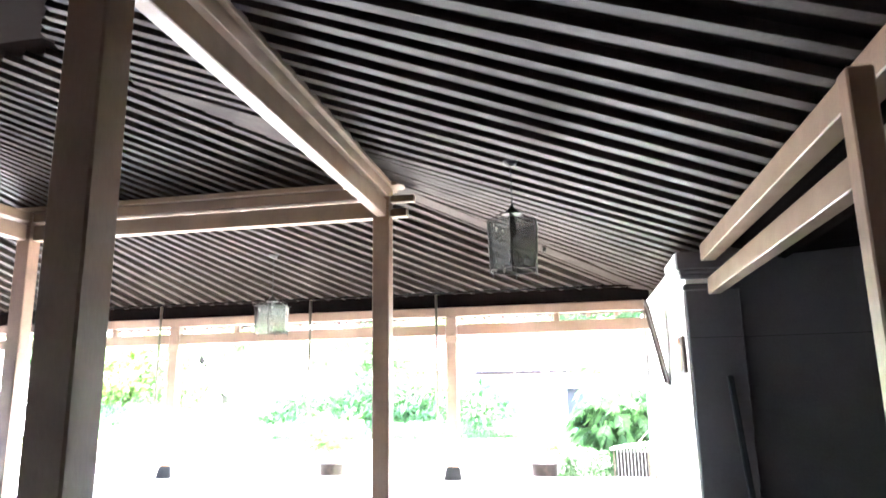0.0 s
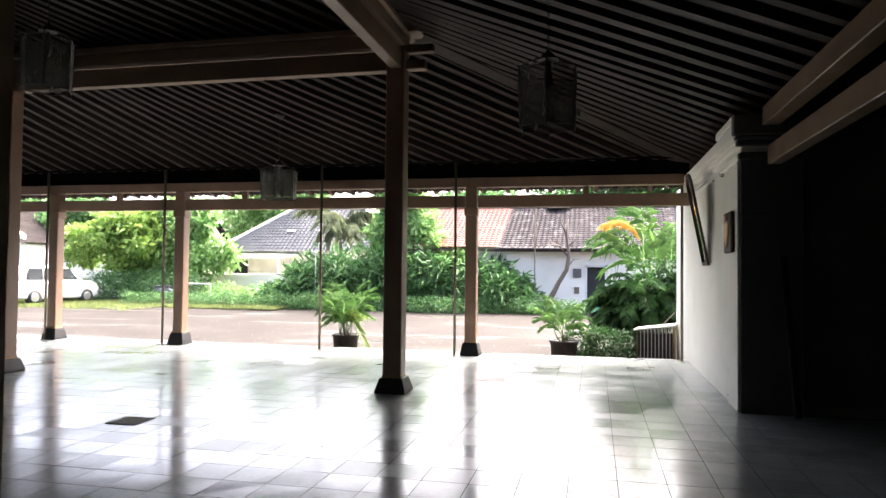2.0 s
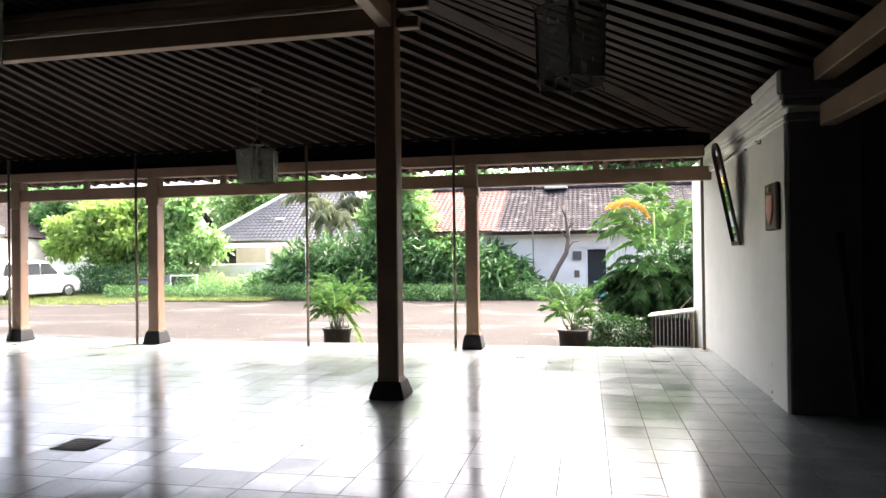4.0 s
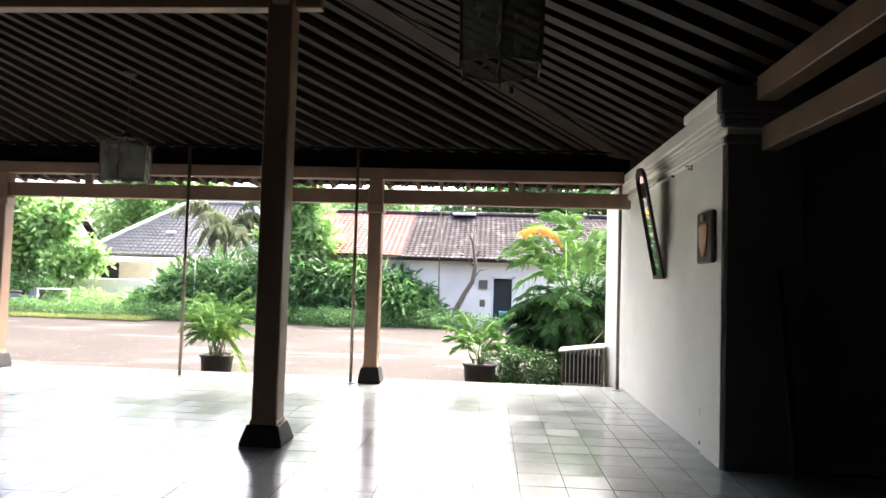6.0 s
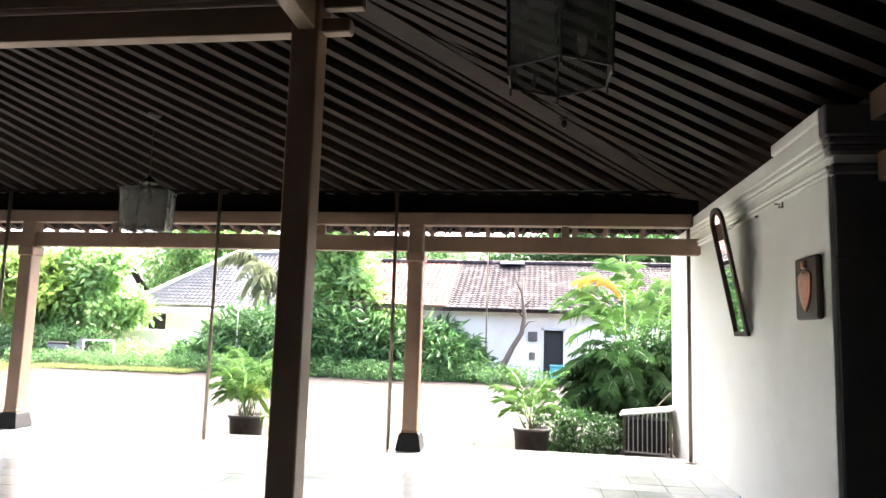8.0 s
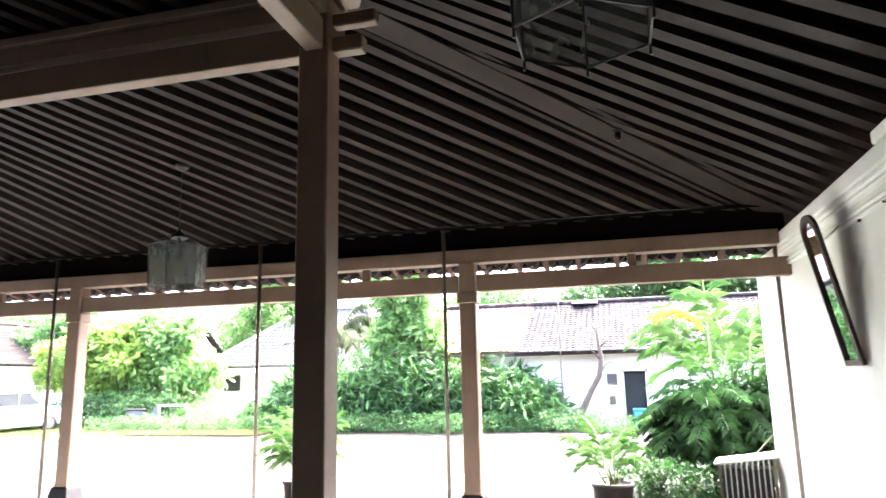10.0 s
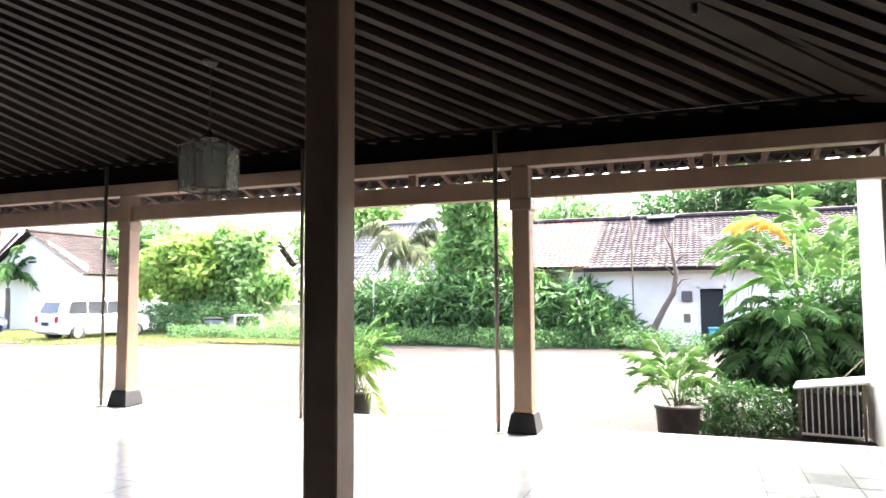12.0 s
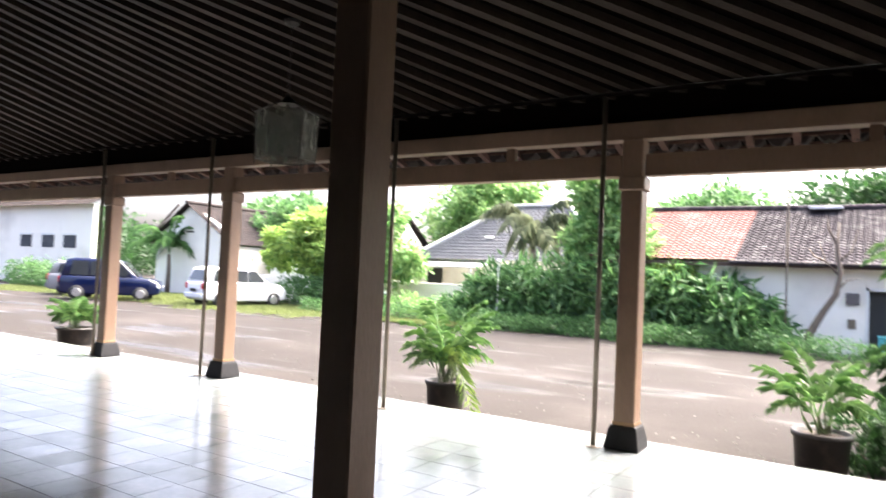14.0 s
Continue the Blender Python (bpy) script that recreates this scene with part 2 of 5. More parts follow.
# ---- building helpers ----
def link(name, me, material, parent=None, label=""):
    if material and not me.materials:
        me.materials.append(material)
    ob = new(name, me)
    if parent:
        ob.parent = parent
    if label:
        ob["label"] = label
    return ob


def part(name, bm, material, parent=None, label=""):
    me = bpy.data.meshes.new(name)
    bmesh.ops.recalc_face_normals(bm, faces=bm.faces)
    bm.to_mesh(me)
    bm.free()
    return link(name, me, material, parent, label)


def smooth(ob):
    for f in ob.data.polygons:
        f.use_smooth = True
    return ob


def empty(name, at, turn=0.0):
    ob = new(name)
    ob.matrix_world = pose(*at, 0, 0, turn)
    return ob


def box(bm, lo, hi, bevel=0.0, m=None):
    g = bmesh.ops.create_cube(bm, size=1.0)
    vs = g["verts"]
    c = [(a + b) / 2 for a, b in zip(lo, hi)]
    s = [b - a for a, b in zip(lo, hi)]
    for v in vs:
        v.co = Vector((v.co.x * s[0] + c[0], v.co.y * s[1] + c[1], v.co.z * s[2] + c[2]))
    if bevel:
        es = list({e for v in vs for e in v.link_edges})
        r = bmesh.ops.bevel(bm, geom=es, offset=bevel, segments=1, affect="EDGES", profile=0.5)
        vs = list({v for f in r["faces"] for v in f.verts} | {v for v in vs if v.is_valid})
    if m is not None:
        bmesh.ops.transform(bm, matrix=m, verts=vs)
    return bm


def boxed(name, lo, hi, material, parent=None, bevel=0.006, label="", m=None):
    return part(name, box(bmesh.new(), lo, hi, bevel, m), material, parent, label)


def tube(bm, pts, radii, seg=10, caps=True):
    """A tapered tube along points."""
    pts = [Vector(p) for p in pts]
    if not hasattr(radii, "__len__"):
        radii = [radii] * len(pts)
    rings = []
    for i, p in enumerate(pts):
        d = (pts[min(i + 1, len(pts) - 1)] - pts[max(i - 1, 0)]).normalized()
        a = d.orthogonal().normalized() if abs(d.z) < 0.99 else Vector((1, 0, 0))
        if i and rings:
            a = (last - d * last.dot(d)).normalized()
        last = a
        b = d.cross(a)
        rings.append([bm.verts.new(p + (a * math.cos(2 * math.pi * k / seg) + b * math.sin(2 * math.pi * k / seg)) * radii[i]) for k in range(seg)])
    for r0, r1 in zip(rings, rings[1:]):
        for k in range(seg):
            bm.faces.new((r0[k], r0[(k + 1) % seg], r1[(k + 1) % seg], r1[k]))
    if caps:
        bm.faces.new(rings[0])
        bm.faces.new(rings[-1])
    return bm


def lathe(bm, profile, seg=20, at=(0, 0, 0)):
    rings = [[bm.verts.new((at[0] + r * math.cos(2 * math.pi * k / seg), at[1] + r * math.sin(2 * math.pi * k / seg), at[2] + z)) for k in range(seg)] for r, z in profile]
    for r0, r1 in zip(rings, rings[1:]):
        for k in range(seg):
            bm.faces.new((r0[k], r0[(k + 1) % seg], r1[(k + 1) % seg], r1[k]))
    bm.faces.new(rings[0])
    bm.faces.new(rings[-1])
    return bm


def prism(bm, outline, a, b, axis="x"):
    """An outline in the other two axes, drawn out from a to b along the axis."""
    def at(u, v, w):
        return {"x": (w, u, v), "y": (u, w, v), "z": (u, v, w)}[axis]
    r0 = [bm.verts.new(at(u, v, a)) for u, v in outline]
    r1 = [bm.verts.new(at(u, v, b)) for u, v in outline]
    k = len(outline)
    for i in range(k):
        bm.faces.new((r0[i], r0[(i + 1) % k], r1[(i + 1) % k], r1[i]))
    bm.faces.new(r0)
    bm.faces.new(r1)
    return bm


def beam(name, a, b, w, h, material, parent=None, label="", bevel=0.008, kind=""):
    """A squared timber whose underside runs from a to b."""
    a, b = Vector(a), Vector(b)
    d = b - a
    side = Vector((d.y, -d.x, 0)).normalized() * (w / 2)
    up = side.cross(d).normalized() * h
    if up.z < 0:
        up = -up
    bm = bmesh.new()
    v = [bm.verts.new(p) for p in (a - side, a + side, a + side + up, a - side + up, b - side, b + side, b + side + up, b - side + up)]
    for f in ((0, 1, 2, 3), (4, 5, 6, 7), (0, 1, 5, 4), (1, 2, 6, 5), (2, 3, 7, 6), (3, 0, 4, 7)):
        bm.faces.new([v[i] for i in f])
    if bevel:
        bmesh.ops.bevel(bm, geom=list(bm.edges), offset=bevel, segments=1, affect="EDGES")
    ob = part(name, bm, material, parent, label)
    if kind:
        tagged(ob, kind=kind)
    return ob


# ---- plants ----
def leaf_mesh(name, blobs, count, size, rng, aspect=2.2, droop=0.3, hollow=0.55):
    """Many folded leaves strewn through uneven blobs (x, y, z, rx, ry, rz)."""
    blobs = np.array(blobs, float)
    vol = blobs[:, 3] * blobs[:, 4] * blobs[:, 5]
    pick = rng.choice(len(blobs), count, p=vol ** 0.7 / (vol ** 0.7).sum())
    d = rng.normal(size=(count, 3))
    d /= np.linalg.norm(d, axis=1)[:, None]
    r = hollow + (1.05 - hollow) * rng.random(count) ** 0.6
    lump = 1 + 0.22 * np.sin(d[:, 0] * 5 + pick) * np.sin(d[:, 1] * 6 + pick * 2) + 0.15 * rng.normal(size=count) * (rng.random(count) < 0.3)
    pos = blobs[pick, :3] + d * blobs[pick, 3:6] * (r * lump)[:, None]
    u = d * 0.6 + rng.normal(size=(count, 3)) * 0.7
    u[:, 2] -= droop
    u /= np.linalg.norm(u, axis=1)[:, None]
    w = np.cross(u, rng.normal(size=(count, 3)))
    w /= np.linalg.norm(w, axis=1)[:, None] + 1e-9
    nrm = np.cross(u, w)
    s = (size * (0.6 + 0.8 * rng.random(count)))[:, None]
    a, b = pos, pos + u * s
    mid = pos + u * s * 0.5 - nrm * s * 0.08
    l_, r_ = mid + w * s / aspect * 0.5, mid - w * s / aspect * 0.5
    verts = np.stack([a, l_, b, r_], 1).reshape(-1, 3)
    idx = np.arange(count) * 4
    faces = np.concatenate([np.stack([idx, idx + 1, idx + 2], 1), np.stack([idx, idx + 2, idx + 3], 1)])
    me = bpy.data.meshes.new(name)
    me.from_pydata(verts.tolist(), [], faces.tolist())
    return me


def frond_mesh(name, fronds, rng, leaflet=0.28, pairs=22, width=0.03, sag=0.35, splay=0.6, fwd=0.85):
    """Palm fronds: (base, direction angle, length, lift, droop)."""
    verts, faces = [], []
    for base, ang, length, lift, droop in fronds:
        base = Vector(base)
        h = Vector((math.cos(ang), math.sin(ang), 0))
        prev = None
        for i in range(pairs + 1):
            t = i / pairs
            p = base + h * (length * t * (0.30 + 0.35 * t)) + Vector((0, 0, length * (lift * t - droop * t * t)))
            if prev is not None:
                d = (p - prev).normalized()
                side = d.cross(Vector((0, 0, 1))).normalized()
                k = len(verts)
                wd = 0.010 * (1 - t) + 0.003
                verts += [prev - side * wd, prev + side * wd, p + side * wd, p - side * wd]
                faces.append((k, k + 1, k + 2, k + 3))
                if t > 0.18:
                    ll = leaflet * math.sin(math.pi * min(1, 0.12 + 0.85 * (t - 0.1))) ** 0.6
                    for sgn in (1, -1):
                        o = (side * sgn * splay * (1 + 0.2 * rng.normal()) + d * fwd + Vector((0, 0, 0.15 + rng.normal() * 0.12))).normalized()
                        lj = ll * (0.75 + 0.4 * rng.random())
                        tip = p + o * lj - Vector((0, 0, lj * (sag + 0.35 * rng.random())))
                        mid = p + o * lj * 0.55
                        q = d * width * 0.5
                        k = len(verts)
                        verts += [p, mid + q, tip, mid - q]
                        faces += [(k, k + 1, k + 2), (k, k + 2, k + 3)]
            prev = p
    me = bpy.data.meshes.new(name)
    me.from_pydata([tuple(v) for v in verts], [], faces)
    return me


def uneven(blobs, rng, k=3, s=0.5):
    """Adds smaller clumps about the surface of each blob, for a ragged outline."""
    out = [tuple(b) for b in blobs]
    for b in blobs:
        for _ in range(k):
            d = rng.normal(size=3)
            d /= np.linalg.norm(d)
            q = s * (0.6 + 0.7 * rng.random())
            out.append((b[0] + d[0] * b[3], b[1] + d[1] * b[4], max(b[5] * q, b[2] + d[2] * b[5]), b[3] * q, b[4] * q, b[5] * q))
    return out


def tree(name, at, height, blobs, count, size, material, label, rng, trunk=0.12, limbs=5, aspect=2.2):
    """A tapered trunk with limbs to the blobs, and a crown of leaves. Blobs are given from the foot."""
    ob = empty(name, at)
    bm = bmesh.new()
    fork = height * 0.42
    tube(bm, [(0, 0, -0.1), (0.05, 0.03, fork * 0.5), (0, 0.06, fork), (0.06, 0.0, height * 0.75)], [trunk, trunk * 0.8, trunk * 0.65, trunk * 0.2], 8)
    for b in blobs[:limbs]:
        tube(bm, [(0, 0.05, fork * 0.8), (b[0] * 0.5, b[1] * 0.5, (fork + b[2]) / 2), (b[0], b[1], b[2])], [trunk * 0.5, trunk * 0.3, trunk * 0.08], 6)
    smooth(part("trunk", bm, M_BARK, ob))
    link("crown", leaf_mesh("crown", uneven(blobs, rng, 6, 0.42), int(count * 1.15), size, rng, aspect, 0.3, 0.2), material, ob)
    return tagged(ob, label, "tree")


def shrub(name, at, blobs, count, size, material, label, rng, category="shrub", aspect=2.5):
    ob = empty(name, at)
    for b in blobs[:8]:
        part("stem", tube(bmesh.new(), [(b[0] * 0.6, b[1] * 0.6, -0.05), (b[0] * 0.8, b[1] * 0.8, b[2] * 0.5), (b[0], b[1], b[2])], [0.03, 0.02, 0.008], 5), M_BARK, ob)
    link("foliage", leaf_mesh("foliage", uneven(blobs, rng, 2, 0.4), int(count * 1.2), size, rng, aspect, 0.5), material, ob)
    return tagged(ob, label, category)


R = np.random.default_rng(7)
GZ = -0.2      # level of the yard; the tiled floor is at 0
EDGE = 13.85   # front edge of the tiled floor
WX = 1.35      # face of the white side wall
NY = 9.47      # end of that wall

# ---- ground ----
bm = bmesh.new()
xs = [-400, -60] + [-44 + 1.5 * i for i in range(37)] + [40, 400]
ys = [-400, -30, 12.0] + [13.5 + 1.2 * i for i in range(16)] + [60, 400]
grid = [[bm.verts.new((x, y, GZ + (0.035 * noise.noise((x * 0.35, y * 0.35, 1.0)) - 0.02 if 13 < y < 40 and -45 < x < 12 else 0))) for y in ys] for x in xs]
for i in range(len(xs) - 1):
    for j in range(len(ys) - 1):
        bm.faces.new((grid[i][j], grid[i + 1][j], grid[i + 1][j + 1], grid[i][j + 1]))
tagged(smooth(part("ground", bm, M_GROUND)), "wet brown gravel yard in front of the pavilion", "ground", kind="structure")

n = 60000
gx = np.where(R.random(n) < 0.8, -42 + 24.5 * R.random(n), -17.5 + 5 * R.random(n))
gy = np.where(gx > -17.5, 26.3 + 2.3 * R.random(n), 23.7 + 6.6 * np.sqrt(R.random(n)) + 0.5 * np.sin(gx * 0.9) + 0.3 * np.sin(gx * 2.3))
gb = np.stack([gx, gy, np.full(n, GZ + 0.02)], 1)
gt = gb + np.stack([R.normal(0, 0.03, n), R.normal(0, 0.03, n), 0.05 + 0.09 * R.random(n)], 1)
gs = np.stack([R.normal(0, 0.03, n), R.normal(0, 0.02, n), np.zeros(n)], 1)
me = bpy.data.meshes.new("grass")
me.from_pydata(np.stack([gb - gs, gb + gs, gt], 1).reshape(-1, 3).tolist(), [], np.arange(3 * n).reshape(-1, 3).tolist())
tagged(link("grass", me, M_GRASS), "short yellow-green grass blades on the lawn", "grass", kind="stuff")

# loose pebbles and dead leaves by the floor's edge
n = 1900
px, py, pr = -18 + 20 * R.random(n), EDGE + 0.05 + 9 * R.random(n) ** 1.6, 0.006 + 0.022 * R.random(n) ** 2.5
octa = np.array([(1, 0, 0), (0, 1, 0), (-1, 0, 0), (0, -1, 0), (0, 0, 0.6), (0, 0, -0.3)])
pv = np.stack([px, py, np.full(n, GZ + 0.005)], 1)[:, None] + octa[None] * pr[:, None, None] * (0.7 + 0.6 * R.random((n, 1, 3)))
pf = np.array([(0, 1, 4), (1, 2, 4), (2, 3, 4), (3, 0, 4), (1, 0, 5), (2, 1, 5), (3, 2, 5), (0, 3, 5)])
me = bpy.data.meshes.new("pebbles")
me.from_pydata(pv.reshape(-1, 3).tolist(), [], (pf[None] + 6 * np.arange(n)[:, None, None]).reshape(-1, 3).tolist())
tagged(link("pebbles", me, M_PEBBLE), "pale pebbles strewn over the wet yard", "pebbles", kind="stuff")

# ---- floor slab, walls ----
floor = tagged(boxed("floor", (-19, -3.5, GZ - 0.1), (9.0, EDGE, -0.003), M_GROUT, bevel=0.0), "polished pale grey tiled floor with dark joints", "floor", kind="structure")
tagged(boxed("step_edge", (-19, EDGE, GZ - 0.1), (WX, EDGE + 0.03, -0.004), M_GREYWALL, bevel=0.01), "worn cement edge of the tiled floor", "step", kind="structure")

wall_e = tagged(boxed("wall_east", (WX, NY + 0.003, GZ), (WX + 0.3, 15.35, 3.03), M_WALL, bevel=0.012), "white limewashed side wall with stepped cornice", "wall", kind="structure")
for y0, y1, x0, z0, z1 in ((NY, 13.75, 0.04, 2.70, 2.735), (NY, 13.74, 0.05, 2.737, 2.77), (NY, 13.73, 0.06, 2.84, 2.875), (NY, 13.72, 0.075, 2.877, 2.93), (NY, 13.70, 0.09, 2.932, 3.075), (NY - 0.02, 10.41, 0.10, 3.077, 3.175)):
    boxed("cornice_step", (WX - x0, y0 - 0.02, z0), (WX + 0.34, y1, z1), M_WALL, wall_e, 0.012)
boxed("wall_pier", (WX - 0.032, NY + 0.004, 0), (WX + 0.004, 10.0, 2.698), M_WALL, wall_e, 0.006)
# wall beside it, with a pilaster and a recessed panel; grey carries its shade
wall_n = tagged(boxed("wall_north", (WX + 0.31, NY + 0.06, 0), (9.0, NY + 0.3, 3.6), M_GREYWALL, bevel=0.004), "plaster wall beside the white wall end, its shade put into the grey", "wall", kind="structure")
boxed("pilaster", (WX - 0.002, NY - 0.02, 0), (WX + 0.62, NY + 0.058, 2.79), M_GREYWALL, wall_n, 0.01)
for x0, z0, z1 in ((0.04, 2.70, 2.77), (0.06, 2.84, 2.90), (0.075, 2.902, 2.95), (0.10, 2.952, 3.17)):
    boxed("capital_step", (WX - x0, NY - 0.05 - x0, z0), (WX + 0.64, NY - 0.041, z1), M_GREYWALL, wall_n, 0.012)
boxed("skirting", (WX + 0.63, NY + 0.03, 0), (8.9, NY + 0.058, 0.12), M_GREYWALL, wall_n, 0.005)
# two unseen walls, added to close off the interior
tagged(boxed("wall_far_east", (8.7, -3.5, 0), (9.0, NY, 4.2), M_GREYWALL, bevel=0), "unseen plain grey wall added to close the side bay", "wall", kind="structure")
tagged(boxed("wall_south", (-19, -3.5, 0), (8.7, -3.2, 4.6), M_GREYWALL, bevel=0), "unseen plain grey wall added to close the rear", "wall", kind="structure")

# ---- roof: sloping deck with fanned rafters ----
CX0, CX1, CY0, CY1 = -8.25, -2.54, 3.6, 9.66   # centres of the four core columns
SL = 0.29
BZ = 4.45                                       # rafter underside over the core beams


def roof_front(y):
    return BZ - SL * (y - CY1)


def roof_side(x):
    return BZ - SL * (x - CX1)


roof = tagged(empty("roof", (0, 0, 0)), "dark tiled pavilion roof on pale fanned rafters", "roof", kind="structure")
EY, LX = 14.75, -19.5
up = 0.085
bm = bmesh.new()


def slab(bm, pts, thick=0.06):
    lo = [bm.verts.new(p) for p in pts]
    hi = [bm.verts.new((p[0], p[1], p[2] + thick)) for p in pts]
    bm.faces.new(lo)
    bm.faces.new(hi[::-1])
    for i in range(len(pts)):
        j = (i + 1) % len(pts)
        bm.faces.new((lo[i], lo[j], hi[j], hi[i]))


zf = lambda y: roof_front(y) + up
zs = lambda x: roof_side(x) + up
HX = CX1 + (EY - CY1)      # the hips run at 45 degrees in plan
AX, AY = CX1 - 3.03, CY1 - 3.03      # peak, where the slopes meet
BY = 2 * AY - EY                     # rear eave
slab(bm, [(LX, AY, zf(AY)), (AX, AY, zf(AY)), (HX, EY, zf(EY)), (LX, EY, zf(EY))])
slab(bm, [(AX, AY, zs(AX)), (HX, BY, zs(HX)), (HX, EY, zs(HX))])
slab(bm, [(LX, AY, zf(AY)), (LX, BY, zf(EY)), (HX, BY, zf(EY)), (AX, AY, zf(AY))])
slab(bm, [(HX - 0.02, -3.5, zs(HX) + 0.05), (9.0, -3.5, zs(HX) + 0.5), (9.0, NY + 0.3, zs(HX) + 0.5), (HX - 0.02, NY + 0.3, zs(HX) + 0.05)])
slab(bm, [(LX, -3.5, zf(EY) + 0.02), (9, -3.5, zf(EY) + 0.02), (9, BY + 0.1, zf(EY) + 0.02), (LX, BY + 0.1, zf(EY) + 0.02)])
part("deck", bm, M_ROOFSHADE, roof)
# unseen sheet added at the left end, keeps sky light off the right slope
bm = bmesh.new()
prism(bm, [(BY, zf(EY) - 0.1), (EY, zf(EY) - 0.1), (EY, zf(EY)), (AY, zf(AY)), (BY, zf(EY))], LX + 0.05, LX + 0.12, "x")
part("gable_light_stop", bm, M_ROOFSHADE, roof)
RW, RD = 0.10, 0.075


def lerp(x, table):
    return float(np.interp(x, [t[0] for t in table], [t[1] for t in table]))


FAN_F = [(-20, -20), (-12, -12.4), (-8.3, -9.3), (-6.4, -8.1), (-4.8, -7.4), (-3.6, -6.8), (-2.4, -6.2), (-1, -5.3), (1, -3.85), (2.45, -2.62)]  # eave to core beam
FAN_S = [(-2, 100), (2, 92), (4.6, 84), (6, 77), (8, 74), (9.5, 72), (10.8, 63), (12, 57), (14.5, 52)]
x = LX + 0.2
while x < HX - 0.15:
    xc = lerp(x, FAN_F)
    ye = EY - 0.1
    g = (xc - x) / (CY1 - ye)
    y0 = max(AY + 0.1, min(CY1 - 0.1, CY1 - 2.9))
    while x + g * (y0 - ye) > CX1 + (y0 - CY1) - 0.05 and y0 < ye - 0.4:
        y0 += 0.05
    p0 = (x + g * (y0 - ye), y0, roof_front(y0))
    p1 = (x + g * (13.62 - ye), 13.62, roof_front(13.62))
    if p0[0] > LX and y0 < 13.3:
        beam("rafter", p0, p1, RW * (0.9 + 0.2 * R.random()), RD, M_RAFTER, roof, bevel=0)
    x += 0.345 + 0.02 * R.random()
y = -2.6
while y < EY - 0.4:
    a = radians(lerp(y, FAN_S))
    hx, hy = math.sin(a), math.cos(a)
    xe = 1.62 if y < NY + 0.4 else WX + 0.25
    k = (xe - CX1 + 2.8) / hx
    kk = [q for q in np.linspace(0.05, k, 200) if (y - hy * q) - CY1 <= (xe - hx * q) - CX1 + 0.06 and (CY0 - (y - hy * q)) <= (xe - hx * q) - CX1 + 0.06 and xe - hx * q > AX + 0.1]
    k = kk[-1] if kk else 0.0
    if k > 0.5:
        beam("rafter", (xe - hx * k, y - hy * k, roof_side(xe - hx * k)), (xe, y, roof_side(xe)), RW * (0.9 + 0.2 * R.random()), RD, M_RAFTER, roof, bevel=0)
    y += 0.345 + 0.02 * R.random()
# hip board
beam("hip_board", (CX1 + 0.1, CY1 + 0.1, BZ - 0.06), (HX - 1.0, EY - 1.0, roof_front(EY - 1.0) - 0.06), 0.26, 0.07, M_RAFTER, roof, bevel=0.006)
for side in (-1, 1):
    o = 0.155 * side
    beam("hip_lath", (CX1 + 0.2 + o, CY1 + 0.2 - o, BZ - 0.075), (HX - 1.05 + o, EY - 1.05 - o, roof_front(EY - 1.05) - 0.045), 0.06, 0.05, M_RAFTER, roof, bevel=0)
# tile ends seen along the eave
bm = bmesh.new()
x = LX
while x < HX - 0.1:
    g = 0.20 + 0.05 * R.random()
    zz = roof_front(EY) + 0.02 * R.random()
    prism(bm, [(x + (g - 0.03) * u, zz + 0.10 - 0.075 * math.sin(math.pi * u) * (1 if R.random() > 0.2 else 0.5)) for u in (0, 0.17, 0.33, 0.5, 0.67, 0.83, 1)] + [(x + g - 0.03, zz + 0.15), (x, zz + 0.15)], EY - 0.25, EY + 0.08, "y")
    x += g
part("eave_tiles", bm, M_BROWNROOF, roof)
# rafter feet and battens under the overhang, outside the dark fill
x = LX + 0.3
while x < WX - 0.1:
    beam("eave_rafter", (x, 13.64, roof_front(13.64) - 0.02), (x + 0.04 * R.normal(), EY - 0.05, roof_front(EY - 0.05) - 0.02), 0.07, 0.06, M_EAVEWOOD, roof, bevel=0)
    x += 0.42 + 0.05 * R.random()
for y in (13.75, 14.0, 14.25, 14.5, 14.7):
    beam("batten", (LX, y, roof_front(y) + 0.042), (WX - 0.02, y, roof_front(y) + 0.042), 0.045, 0.03, M_EAVEWOOD, roof, bevel=0)

# ---- columns ----
def column(at, w, top, base_w, base_h, label, band=True):
    ob = empty("column", (at[0], at[1], 0))
    bm = bmesh.new()
    b, t = base_w / 2, base_w / 2 * 0.74
    prof = [(b, 0), (b, 0.03), (t + 0.012, base_h - 0.03), (t, base_h)]
    rings = [[bm.verts.new((sx * r, sy * r, z)) for sx, sy in ((-1, -1), (1, -1), (1, 1), (-1, 1))] for r, z in prof]
    for r0, r1 in zip(rings, rings[1:]):
        for k in range(4):
            bm.faces.new((r0[k], r0[(k + 1) % 4], r1[(k + 1) % 4], r1[k]))
    bm.faces.new(rings[0])
    bm.faces.new(rings[-1])
    bmesh.ops.bevel(bm, geom=list(bm.edges), offset=0.006, segments=1, affect="EDGES")
    part("stone_base", bm, M_STONE, ob, "black tapered stone base")
    boxed("shaft", (-w / 2, -w / 2, base_h - 0.01), (w / 2, w / 2, top), M_PAINT, ob, 0.012)
    if band:
        boxed("foot_band", (-w / 2 - 0.006, -w / 2 - 0.006, base_h), (w / 2 + 0.006, w / 2 + 0.006, base_h + 0.035), M_YELLOW, ob, 0.004, "worn ochre band")
    return tagged(ob, label, "column", "pavilion columns")


